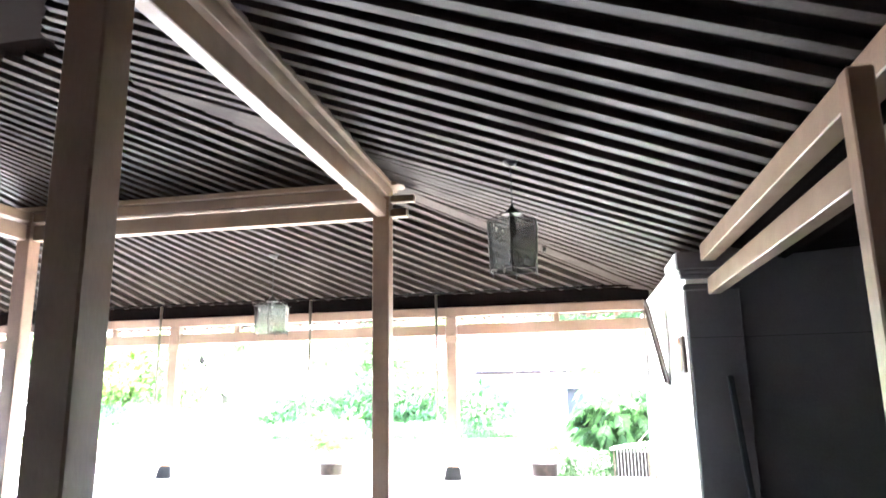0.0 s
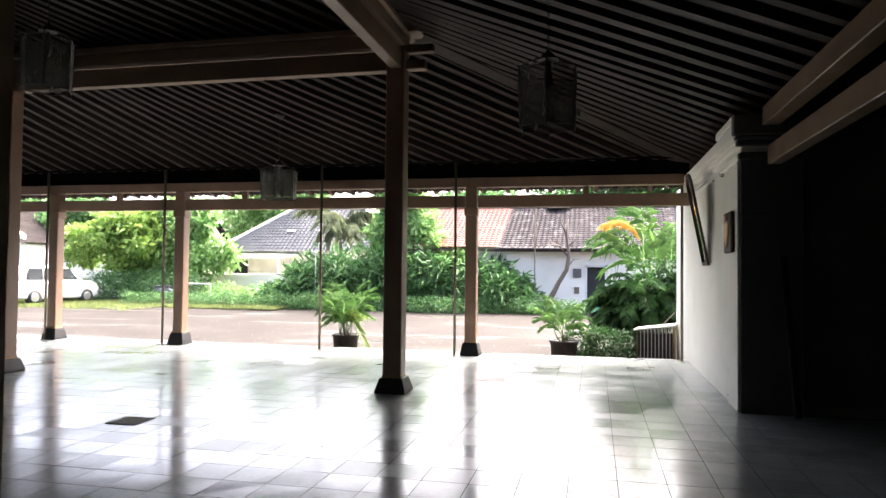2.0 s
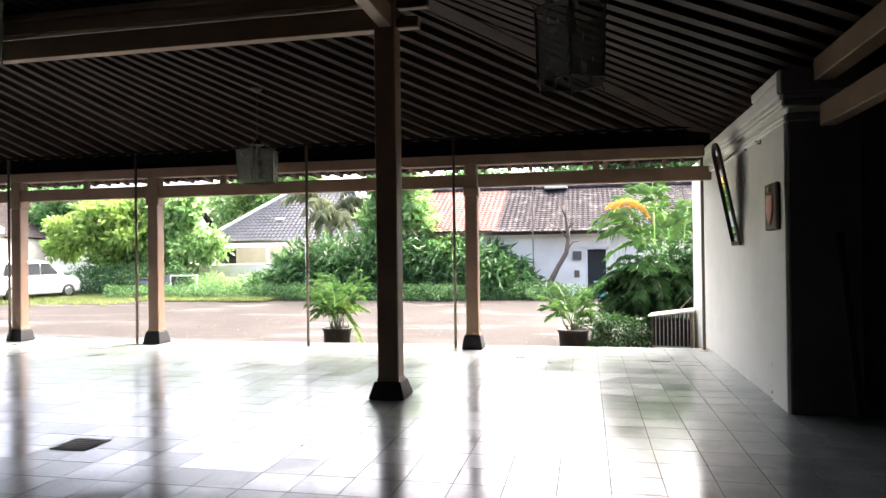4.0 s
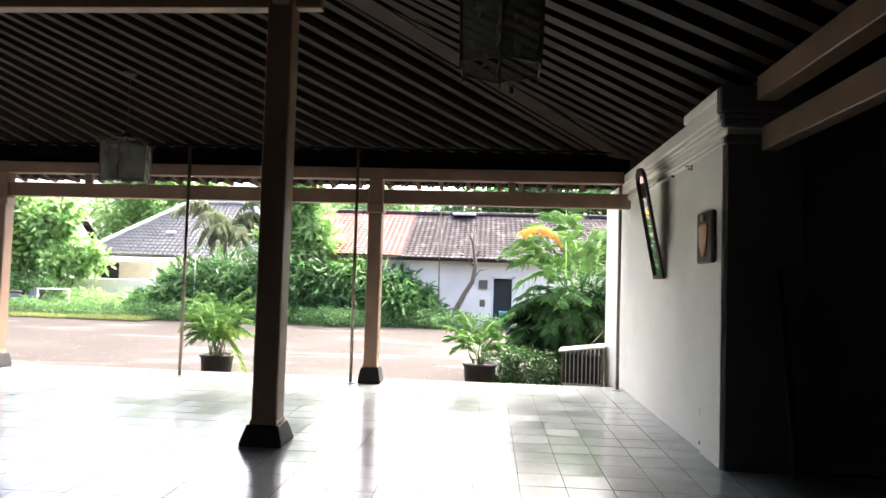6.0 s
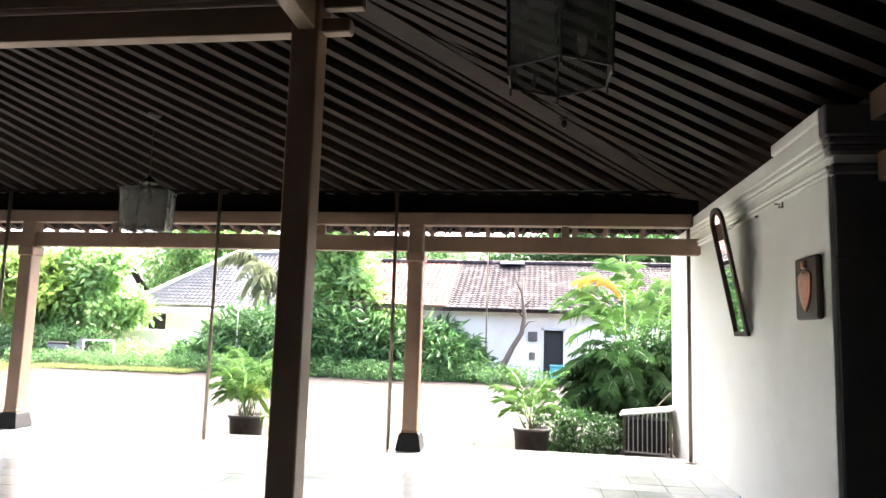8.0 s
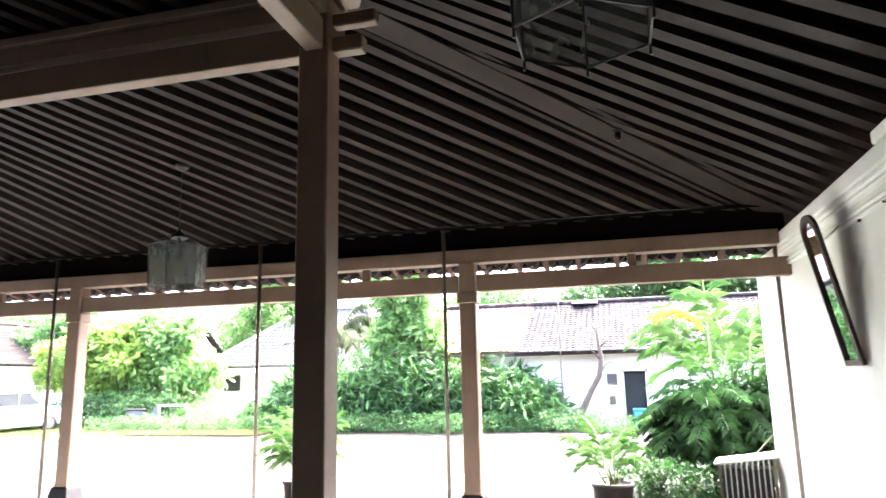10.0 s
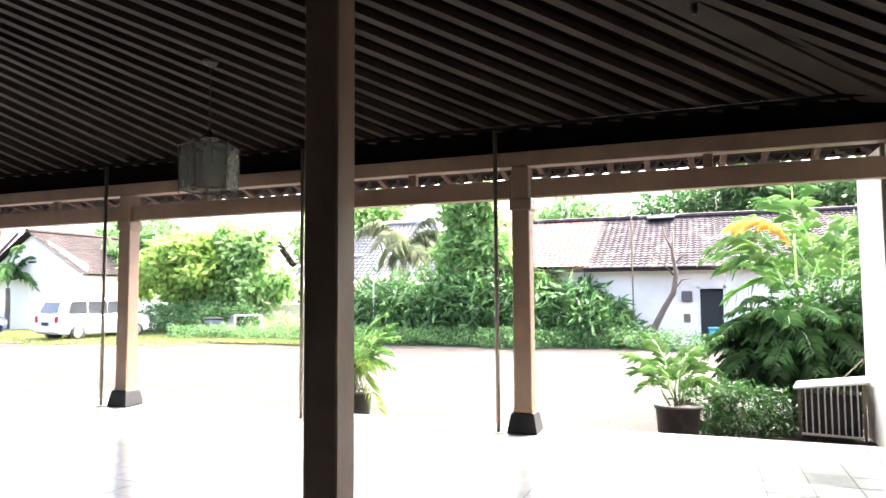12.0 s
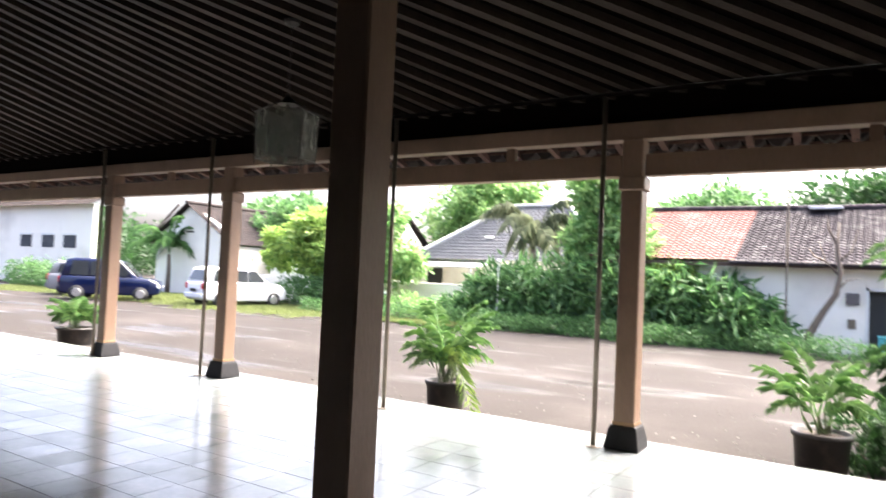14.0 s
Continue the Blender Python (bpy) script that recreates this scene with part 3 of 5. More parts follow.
NC = column((CX1 - 0.02, CY1), 0.23, BZ, 0.38, 0.18, "square tan-painted wooden core column on black stone base")
for p in ((CX1 + 0.17, CY0), (CX0, CY1), (CX0, CY0)):
    copy_thing(NC, pose(p[0], p[1], 0))
FC = column((-2.29, 13.45), 0.20, 2.93, 0.33, 0.22, "square tan-painted wooden front column on black stone base")
boxed("capital", (-0.125, -0.115, 2.44), (0.125, 0.115, 2.575), M_PAINT, FC, 0.012)
for p in ((-8.0, 13.45), (-10.85, 13.45), (-16.6, 13.45)):
    copy_thing(FC, pose(p[0], p[1], 0))

# ---- beams ----
def setting_beam(*args):
    ob = beam(*args)
    return tagged(ob, kind="structure", category="beam")


for xa, xb in ((-19.4, -8.115), (-7.885, -2.405), (-2.175, WX - 0.003)):
    tagged(setting_beam("beam", (xa, 13.45, 2.58), (xb, 13.45, 2.58), 0.13, 0.21, M_PAINT), "tan-painted lower eave beam between front columns")
tagged(setting_beam("beam", (-19.4, 13.45, 2.932), (WX - 0.1, 13.45, 2.932), 0.17, 0.17, M_PAINT), "tan-painted upper eave beam carrying the rafters")
for x in (-16.2, -13.46, -9.40, -6.67, -3.62, -0.33):
    tagged(boxed("strut", (x - 0.05, 13.41, 2.792), (x + 0.05, 13.49, 2.93), M_PAINT, bevel=0.006), "short tan strut between the eave beams", "strut", "eave struts", "structure")
for (xa, ya), (xb, yb) in (((CX0 + 0.13, CY1), (CX1 - 0.13, CY1)), ((CX1, CY0 + 0.13), (CX1, CY1 - 0.13)), ((CX0, CY0 + 0.13), (CX0, CY1 - 0.13)), ((CX0 + 0.13, CY0), (CX1 - 0.13, CY0))):
    tagged(setting_beam("beam", (xa, ya, 3.925), (xb, yb, 3.925), 0.14, 0.24, M_CREAM), "cream-painted lower tie beam between core columns")
    tagged(setting_beam("beam", (xa, ya, 4.205), (xb, yb, 4.205), 0.21, 0.15, M_CREAM), "cream-painted upper core beam")
for (xa, ya), (xb, yb) in (((CX0 - 0.3, CY1), (CX1 + 0.3, CY1)), ((CX1, CY0 - 0.3), (CX1, CY1 + 0.3))):
    tagged(setting_beam("beam", (xa, ya, 4.365), (xb, yb, 4.365), 0.29, 0.075, M_CREAM), "wide cream-painted roof plate on the core")
# tenon ends through the core column
boxed("tenon", (0.12, -0.06, 3.93), (0.36, 0.06, 4.05), M_CREAM, NC, 0.012)
boxed("tenon", (-0.06, 0.12, 4.2), (0.06, 0.36, 4.32), M_CREAM, NC, 0.012)
boxed("tenon", (0.12, -0.05, 4.14), (0.46, 0.05, 4.24), M_CREAM, NC, 0.012)
# side beams over the opening beside the white wall
tagged(setting_beam("beam", (1.67, -3.2, 2.64), (1.67, NY - 0.09, 2.64), 0.14, 0.20, M_CREAM), "cream-painted tie beam over the side bay")
tagged(setting_beam("beam", (1.62, -3.2, 3.04), (1.62, NY - 0.16, 3.04), 0.17, 0.20, M_CREAM), "tan roof plate over the side bay")
post = tagged(empty("side_post", (1.40, 4.15, 0)), "slim tan-painted wooden post of the side bay", "post")
boxed("shaft", (-0.065, -0.065, 0.2), (0.065, 0.065, 3.04), M_PAINT, post, 0.01)
boxed("stone_base", (-0.13, -0.13, 0), (0.13, 0.13, 0.2), M_STONE, post, 0.015)

# ---- steel props ----
def prop(x, y, top):
    ob = empty("steel_prop", (x, y, 0))
    smooth(part("pipe", tube(bmesh.new(), [(0, 0, 0.008), (0, 0, top)], 0.024, 12), M_STEEL, ob))
    part("foot_plate", lathe(bmesh.new(), [(0.075, 0), (0.075, 0.008), (0.04, 0.014)], 16), M_STEEL, ob)
    return tagged(ob, "slim grey steel prop under the eave rafters", "prop", "steel props")


PY = 13.28
PZ = roof_front(PY)
first = prop(-2.55, PY, PZ - 0.06)
for x in (-5.05, -8.27, -10.92, 1.24):
    copy_thing(first, pose(x, PY + (0.3 if x > 0 else 0), 0))
# the pipe takes the roof's shade colour, so no light line shows
tagged(smooth(part("support_pipe", tube(bmesh.new(), [(-19.0, PY, PZ - 0.035), (WX - 0.01, PY, PZ - 0.035)], 0.022, 10), M_ROOFSHADE)), "long pipe carried by the props, coloured as if in shade", "pipe")
# dark strip added where the gap above the beam lies in shade
tagged(boxed("eave_shade_fill", (-19.4, 13.43, 3.104), (WX - 0.01, 13.465, 3.42), M_ROOFSHADE, bevel=0.004), "near-black fill for the shaded gap above the eave beam", "board", kind="structure")

# ---- hanging lanterns ----
def lantern(at, roof_z, width=0.50, body=0.42, sides=6, turn=0.0):
    """Origin at the underside of the body."""
    ob = empty("hanging_lantern", at, turn)
    r = width / 2
    ring = lambda rr, z: [(rr * math.cos(2 * math.pi * k / sides), rr * math.sin(2 * math.pi * k / sides), z) for k in range(sides)]
    lo, hi, top = ring(r * 0.94, 0.0), ring(r, body), ring(r * 0.3, body + 0.11)
    for k in range(sides):
        j = (k + 1) % sides
        bm = bmesh.new()
        a, b, c, d = (Vector(q) for q in (lo[k], lo[j], hi[j], hi[k]))
        nrm = (b - a).cross(d - a).normalized() * 0.003
        v = [bm.verts.new(p) for p in (a, b, c, d)] + [bm.verts.new(p - nrm) for p in (a, b, c, d)]
        for f in ((0, 1, 2, 3), (7, 6, 5, 4), (0, 4, 5, 1), (1, 5, 6, 2), (2, 6, 7, 3), (3, 7, 4, 0)):
            bm.faces.new([v[i] for i in f])
        part("pane", bm, M_PANE, ob)
        bm = bmesh.new()
        tube(bm, [Vector(lo[k]) - Vector((0, 0, 0.04)), lo[k], hi[k], Vector(hi[k]) * 1.0 + Vector((hi[k][0] * 0.12, hi[k][1] * 0.12, 0.03))], 0.006, 5)
        part("corner_bar", bm, M_IRON, ob)
    bm = bmesh.new()
    for loop in (lo, hi):
        rb = bmesh.new()
        tube(rb, list(loop) + [loop[0], loop[1]], 0.006, 5, False)
        part("ring", rb, M_IRON, ob)
    for k in range(sides):
        tube(bm, [hi[k], (hi[k][0] * 0.7, hi[k][1] * 0.7, body + 0.05), top[k]], 0.006, 5)
    part("roof_bars", bm, M_IRON, ob)
    part("crown_cap", lathe(bmesh.new(), [(r * 0.34, body + 0.09), (r * 0.22, body + 0.13), (0.02, body + 0.17), (0.012, body + 0.2)], 12), M_IRON, ob)
    part("lamp_holder", lathe(bmesh.new(), [(0.02, body - 0.16), (0.045, body - 0.1), (0.035, body - 0.03), (0.014, body + 0.1)], 10), M_GREYWALL, ob, "dusty grey lamp bulb and holder")
    bm = bmesh.new()
    drop = roof_z - at[2] - body - 0.16
    links = max(3, int(drop / 0.055))
    for i in range(links):
        z = body + 0.18 + drop * (i + 0.5) / links
        h = drop / links * 0.62
        q = [(0.012 * math.cos(s) * (i % 2), 0.012 * math.cos(s) * (1 - i % 2), z + h * math.sin(s)) for s in [2 * math.pi * k / 8 for k in range(9)]]
        tube(bm, q, 0.004, 4, False)
    part("chain", bm, M_IRON, ob)
    part("ceiling_rose", lathe(bmesh.new(), [(0.02, roof_z - at[2] - 0.05), (0.07, roof_z - at[2] - 0.02), (0.08, roof_z - at[2] + 0.01)], 12), M_IRON, ob)
    return tagged(ob, "hexagonal iron lantern with dusty glass panes on a chain", "lantern", "hanging lanterns")


lantern((-0.58, 7.55, 2.725), roof_side(-0.58), 0.56, 0.50, 6, 30)
lantern((-5.05, 11.55, 2.57), roof_front(11.55), 0.60, 0.44, 6, 43)
lantern((-5.60, 7.45, 3.27), 5.05, 0.52, 0.50, 6, 5)

# small spotlight under the hip
spot = tagged(empty("ceiling_lamp_holder", (-0.42, 11.65, roof_front(11.65) - 0.03)), "small black bare lamp holder under the hip board", "lamp holder")
part("cap", lathe(bmesh.new(), [(0.07, 0.0), (0.06, -0.03), (0.03, -0.045)], 12), M_RAFTER, spot)
part("socket", lathe(bmesh.new(), [(0.03, -0.04), (0.032, -0.10), (0.02, -0.125)], 12), M_IRON, spot)

# ---- tilted wall mirror ----
mir = tagged(empty("wall_mirror", (WX - 0.02, 11.56, 1.585)), "tall dark-framed arched mirror tilted off the white wall", "mirror")
mw, mh = 0.22, 1.13
arch = [(-mw, 0), (mw, 0), (mw, mh)] + [(mw * math.cos(a), mh + 0.16 * math.sin(a)) for a in [math.pi * k / 12 for k in range(1, 12)]] + [(-mw, mh)]
ib = 0.045
inner = [(-mw + ib, ib), (mw - ib, ib), (mw - ib, mh - 0.01)] + [((mw - ib) * math.cos(a), mh - 0.01 + 0.115 * math.sin(a)) for a in [math.pi * k / 12 for k in range(1, 12)]] + [(-mw + ib, mh - 0.01)]
lean = pose(0, 0, 0, 0, -11, 0)
bm = bmesh.new()
layers = []
for pts, depth in ((arch, 0.0), (arch, -0.03), (inner, -0.036), (inner, -0.012)):
    layers.append([bm.verts.new((depth, u, v)) for u, v in pts])
for r0, r1 in zip(layers, layers[1:]):
    for k in range(len(r0)):
        bm.faces.new((r0[k], r0[(k + 1) % len(r0)], r1[(k + 1) % len(r0)], r1[k]))
bm.faces.new(layers[0])
bmesh.ops.transform(bm, matrix=lean, verts=bm.verts)
part("frame", bm, M_DARKWOOD, mir)
bm = bmesh.new()
bm.faces.new([bm.verts.new((-0.0135, u, v)) for u, v in inner])
bmesh.ops.transform(bm, matrix=lean, verts=bm.verts)
part("mirror_glass", bm, M_MIRROR, mir, "silvered mirror glass")
bm = bmesh.new()
tube(bm, [(0.012, 0, 1.18), (-0.12, 0.1, 1.05), (-0.24, 0.12, 1.0)], 0.003, 4)
tube(bm, [(0.012, 0, 1.18), (-0.12, -0.1, 1.05), (-0.24, -0.12, 1.0)], 0.003, 4)
part("hanging_wire", bm, M_IRON, mir)
# dark stain with shadow painted in behind the mirror, thinning out at its ragged edge
def stain_mat(name, tint):
    m = bpy.data.materials.new(name)
    m.use_nodes = True
    n, l = m.node_tree.nodes, m.node_tree.links
    p = n["Principled BSDF"]
    p.inputs["Base Color"].default_value, p.inputs["Roughness"].default_value = (*tint, 1), 0.9
    tc, ns, gr_, mp = n.new("ShaderNodeTexCoord"), n.new("ShaderNodeTexNoise"), n.new("ShaderNodeTexGradient"), n.new("ShaderNodeMapping")
    gr_.gradient_type = "SPHERICAL"
    mp.inputs["Location"].default_value, mp.inputs["Scale"].default_value = (0, -1, -1), (0, 2, 2)
    ns.inputs["Scale"].default_value, ns.inputs["Detail"].default_value = 7, 7
    l.new(tc.outputs["Generated"], mp.inputs["Vector"])
    l.new(mp.outputs[0], gr_.inputs["Vector"])
    l.new(tc.outputs["Object"], ns.inputs["Vector"])
    mu = n.new("ShaderNodeMath")
    mu.operation = "MULTIPLY"
    l.new(gr_.outputs["Fac"], mu.inputs[0])
    l.new(ns.outputs["Fac"], mu.inputs[1])
    mr = n.new("ShaderNodeMapRange")
    mr.inputs["From Max"].default_value, mr.inputs["To Max"].default_value = 0.6, 0.6
    l.new(mu.outputs[0], mr.inputs["Value"])
    l.new(mr.outputs[0], p.inputs["Alpha"])
    return m


for y0, z0, ry, rz in ((11.26, 2.36, 0.30, 0.6),):
    bm = bmesh.new()
    bm.faces.new([bm.verts.new((0, u * ry, v * rz)) for u, v in ((-1, -1), (1, -1), (1, 1), (-1, 1))])
    st = part("stain_with_shadow", bm, stain_mat("stain_with_shadow", (0.20, 0.18, 0.145)), wall_e, "dark wall stain with mirror shadow painted in")
    st.location = (WX - 0.004, y0, z0)
for y0, z0, r in ((11.12, 2.72, 0.05),):
    nail = tagged(empty("wall_hook", (WX - 0.004, y0, z0)), "small dark iron hook on a stained patch of wall", "hook")
    part("plate", lathe(bmesh.new(), [(0.02, -0.04), (0.022, 0), (0.02, 0.04)], 8), M_IRON, nail)
for y0, z0 in ((10.52, 2.74), (10.44, 2.70)):
    k = tagged(empty("wall_bracket", (WX - 0.003, y0, z0)), "little dark metal bracket under the cornice", "bracket")
    boxed("plate", (-0.008, -0.012, -0.05), (0, 0.012, 0.05), M_IRON, k, 0.002)
    boxed("arm", (-0.04, -0.008, -0.05), (-0.008, 0.008, -0.035), M_STEEL, k, 0.002)

# ---- carved plaque and cable ----
pl = tagged(empty("wall_plaque", (WX - 0.033, 9.80, 1.71)), "dark wooden wall plaque with a beaten copper shield", "plaque")
boxed("board", (-0.045, -0.21, 0), (0, 0.21, 0.46), M_DARKWOOD, pl, 0.015)
bm = bmesh.new()
sh = [(-0.12, 0.33), (-0.05, 0.36), (0, 0.34), (0.05, 0.36), (0.12, 0.33), (0.11, 0.2), (0.07, 0.12), (0, 0.05), (-0.07, 0.12), (-0.11, 0.2)]
r0, r1, r2 = ([bm.verts.new((d, u * s, 0.2 + (v - 0.2) * s)) for u, v in sh] for d, s in ((-0.045, 1.0), (-0.058, 0.95), (-0.068, 0.6)))
for p, q in ((r0, r1), (r1, r2)):
    for k in range(len(sh)):
        bm.faces.new((p[k], p[(k + 1) % len(sh)], q[(k + 1) % len(sh)], q[k]))
bm.faces.new(r2)
part("shield", bm, M_COPPER, pl, "beaten copper shield")
boxed("crest", (-0.07, -0.03, 0.37), (-0.045, 0.03, 0.43), M_COPPER, pl, 0.01)
cab = tagged(empty("cable", (WX - 0.007, 10.03, 0.10)), "thin dark cable running down the white wall", "cable")
part("wire", tube(bmesh.new(), [(0, 0, 0.0), (0, 0.015, 0.5), (0, -0.005, 1.0), (0, 0.01, 1.64)], 0.0065, 6), M_IRON, cab)
boxed("junction_box", (-0.025, -0.02, 0.24), (0.005, 0.02, 0.30), M_WHITEP, cab, 0.004)
boxed("plug", (-0.02, -0.03, -0.03), (0.005, 0.03, 0.0), M_IRON, cab, 0.004)
cab2 = tagged(empty("cable", (WX, NY - 0.03, 2.13)), "thin dark cable across the grey wall", "cable")
part("wire", tube(bmesh.new(), [(-0.03, 0.2, 0.02), (-0.02, -0.006, 0.0), (0.6, -0.008, 0.0), (0.66, 0.08, 0.0), (3.0, 0.08, 0.02), (6.5, 0.08, 0.03)], 0.004, 5), M_IRON, cab2)
stick = tagged(empty("wooden_bar", (1.86, NY - 0.2, 0)), "dark wooden bar leaning against the grey wall", "bar")
part("bar", box(bmesh.new(), (-0.035, -0.02, 0), (0.035, 0.02, 1.68), 0.012, pose(0, 0, 0.005, -5.0, -3.5, 0)), M_STONE, stick)

# ---- cage by the wall ----
cage = tagged(empty("metal_cage", (0.98, 15.3, GZ), -10), "white metal cage with barred sides and tilted sheet top", "cage")
w, d, h = 0.66, 0.5, 0.56
for sx in (-1, 1):
    for sy in (-1, 1):
        boxed("leg", (sx * w / 2 - 0.015, sy * d / 2 - 0.015, 0), (sx * w / 2 + 0.015, sy * d / 2 + 0.015, h + (0.1 if sx > 0 else 0)), M_STEEL, cage, 0.003)
for i in range(9):
    x = -w / 2 + w * (i + 1) / 10
    for sy in (-1, 1):
        part("bar", tube(bmesh.new(), [(x, sy * d / 2, 0.06), (x, sy * d / 2, h + 0.1 * (i + 1) / 10)], 0.008, 5), M_WHITEP, cage)
for sy in (-1, 1):
    boxed("rail", (-w / 2, sy * d / 2 - 0.01, 0.04), (w / 2, sy * d / 2 + 0.01, 0.065), M_WHITEP, cage, 0.002)
part("top_sheet", box(bmesh.new(), (-w / 2 - 0.06, -d / 2 - 0.05, 0), (w / 2 + 0.05, d / 2 + 0.05, 0.035), 0.008, pose(0, 0, h + 0.055, 0, -8, 0)), M_WHITEP, cage, "white sheet top")
# black box put in for the shadow inside the cage
boxed("dark_fill", (-w / 2 + 0.03, -d / 2 + 0.06, 0.05), (w / 2 - 0.03, d / 2 - 0.04, 0.52), M_IRON, cage, 0.01)
part("loose_rod", tube(bmesh.new(), [(0.1, 0.0, h + 0.1), (0.34, 0.05, h + 0.36)], 0.008, 5), M_STEEL, cage)

# ---- potted palms ----
def potted_palm(at, height, n, label, seed, pot_r=0.26, pot_h=0.38, lean=0.0, spread=1.0, yellow=(), droopers=()):
    rng = np.random.default_rng(seed)
    ob = empty("potted_palm", at)
    pot = smooth(part("pot", lathe(bmesh.new(), [(pot_r * 0.86, 0), (pot_r * 0.89, 0.01), (pot_r * 0.98, pot_h - 0.05), (pot_r * 1.06, pot_h - 0.045), (pot_r * 1.06, pot_h), (pot_r * 0.94, pot_h), (pot_r * 0.92, pot_h - 0.04)], 28), M_POT, ob, "black plastic pot"))
    part("soil", lathe(bmesh.new(), [(pot_r * 0.9, pot_h - 0.06), (pot_r * 0.85, pot_h - 0.035), (0.05, pot_h - 0.02)], 20), M_SOIL, ob)
    bm = bmesh.new()
    fr, fy = [], []
    for i in range(n):
        ang = i * 2.4 + rng.normal() * 0.3
        out = (i / n) ** 0.8          # inner fronds upright, outer ones arching
        b = Vector((rng.normal() * 0.05, rng.normal() * 0.05, pot_h - 0.03))
        hgt = height * (0.26 - 0.2 * out + 0.06 * rng.random())
        t = b + Vector((math.cos(ang) * 0.06 + lean * hgt, math.sin(ang) * 0.06, hgt))
        tube(bm, [b, t], [0.010, 0.006], 5)
        fr.append((t, ang, height * (0.86 - 0.12 * out + 0.15 * rng.random()) * spread, (1.12 - 0.22 * out) / spread, (0.32 + 0.46 * out) / spread))
    for ang, up in yellow:
        fy.append((Vector((0.02, -0.03, pot_h + up)), ang, height * 0.62, 0.9, 0.75))
    for ang, up in droopers:
        fy.append((Vector((0.03, -0.05, pot_h + up)), ang, height * 0.85, 0.45, 1.25))
    tagged(part("stalk_clump", bm, M_STALK, ob), kind="stuff")
    link("fronds", frond_mesh("fronds", fr, rng, 0.25, 15, 0.011, 0.22, 0.95, 0.7), M_FROND, ob)
    if fy:
        link("yellow_fronds", frond_mesh("yellow_fronds", fy, rng, 0.20, 20, 0.014, 0.25, 0.95, 0.75), M_LEAFY, ob, "yellowing palm fronds")
    return tagged(ob, label, "potted plant", "potted palms")


potted_palm((-5.05, 14.62, GZ), 1.08, 26, "small green palm with yellow fronds in a black pot", 3, spread=0.82, yellow=((0.2, 0.22), (-0.6, 0.2), (5.6, 0.28), (4.4, 0.2)), droopers=((-0.35, 0.3), (-0.15, 0.26)))
potted_palm((-0.74, 14.75, GZ), 0.86, 14, "small feathery palm in a black pot beside bushes", 11, lean=-0.25, spread=0.85)
potted_palm((-14.2, 14.85, GZ), 0.62, 26, "bushy little palm in a wide black pot", 5, 0.36, 0.34)

# ---- planting by the side wall ----
rg = np.random.default_rng(21)
shrub("low_bush", (-0.15, 15.1, GZ), [(-0.3, 0, 0.25, 0.32, 0.35, 0.3), (0.15, 0.1, 0.28, 0.35, 0.35, 0.33), (0.5, 0.2, 0.25, 0.3, 0.3, 0.3)], 2200, 0.085, M_LEAFD, "low mixed green bush beside the palm pot", rg)
bush = tagged(empty("garden_bush", (0.98, 16.9, GZ)), "dense dark green palm-leaved bush against the white wall", "shrub")
fr, fl = [], []
for i in range(190):
    a, r = 2.4 * i, 0.72 * math.sqrt(rg.random())
    base = (r * math.cos(a) * 1.05, r * math.sin(a) * 0.6, 0.1 + 1.35 * rg.random() * (1 - 0.35 * r))
    (fl if i % 4 == 0 else fr).append((base, a + 0.5 * rg.normal(), 0.75 + 0.40 * rg.random(), 0.85 + 0.35 * rg.random(), 0.75 + 0.35 * rg.random()))
link("fronds", frond_mesh("fronds", fr, rg, 0.26, 22, 0.030, 0.35, 0.9, 0.6), M_LEAFD, bush)
link("young_fronds", frond_mesh("young_fronds", fl, rg, 0.26, 22, 0.026, 0.3, 0.9, 0.6), M_LEAFM, bush, "lighter green young fronds")
link("inner_leaves", leaf_mesh("inner_leaves", [(-0.1, 0.1, 0.8, 0.75, 0.55, 0.85), (0.4, 0.1, 1.0, 0.5, 0.5, 0.95)], 6000, 0.17, rg, 4.0, 0.5, 0.2), M_LEAFD, bush)
palm = tagged(empty("areca_palm", (1.2, 17.3, GZ)), "tall feathery palm with one orange dying frond", "palm tree")
bm = bmesh.new()
fr, fo = [], []
for i in range(11):
    a = 2 * math.pi * i / 11 + 0.3 * rg.random()
    b = Vector((0.22 * math.cos(a), 0.22 * math.sin(a), 0))
    t = b * 1.7 + Vector((0, 0, 1.15 + 0.7 * rg.random()))
    tube(bm, [b, (b + t) / 2 + Vector((0.03, 0, 0)), t], [0.035, 0.028, 0.02], 7)
    for q in range(2):
        fr.append((t, a + (q - 0.5) * 1.5 + 0.4 * rg.random(), 1.5 + 0.7 * rg.random(), 1.2 + 0.4 * rg.random(), 0.62 + 0.40 * rg.random()))
for q in range(2):
    fo.append((Vector((-0.35, -0.75, 2.05)), 2.85 + 0.22 * q, 1.35, 1.30, 0.85))
tagged(part("stem_clump", bm, M_STALK, palm), kind="stuff")
link("fronds", frond_mesh("fronds", fr, rg, 0.46, 17, 0.013, 0.22, 0.95, 0.65), M_FROND, palm)
link("orange_frond", frond_mesh("orange_frond", fo, rg, 0.36, 24, 0.024, 0.3, 0.95, 0.7), M_ORANGE, palm, "orange dying frond")

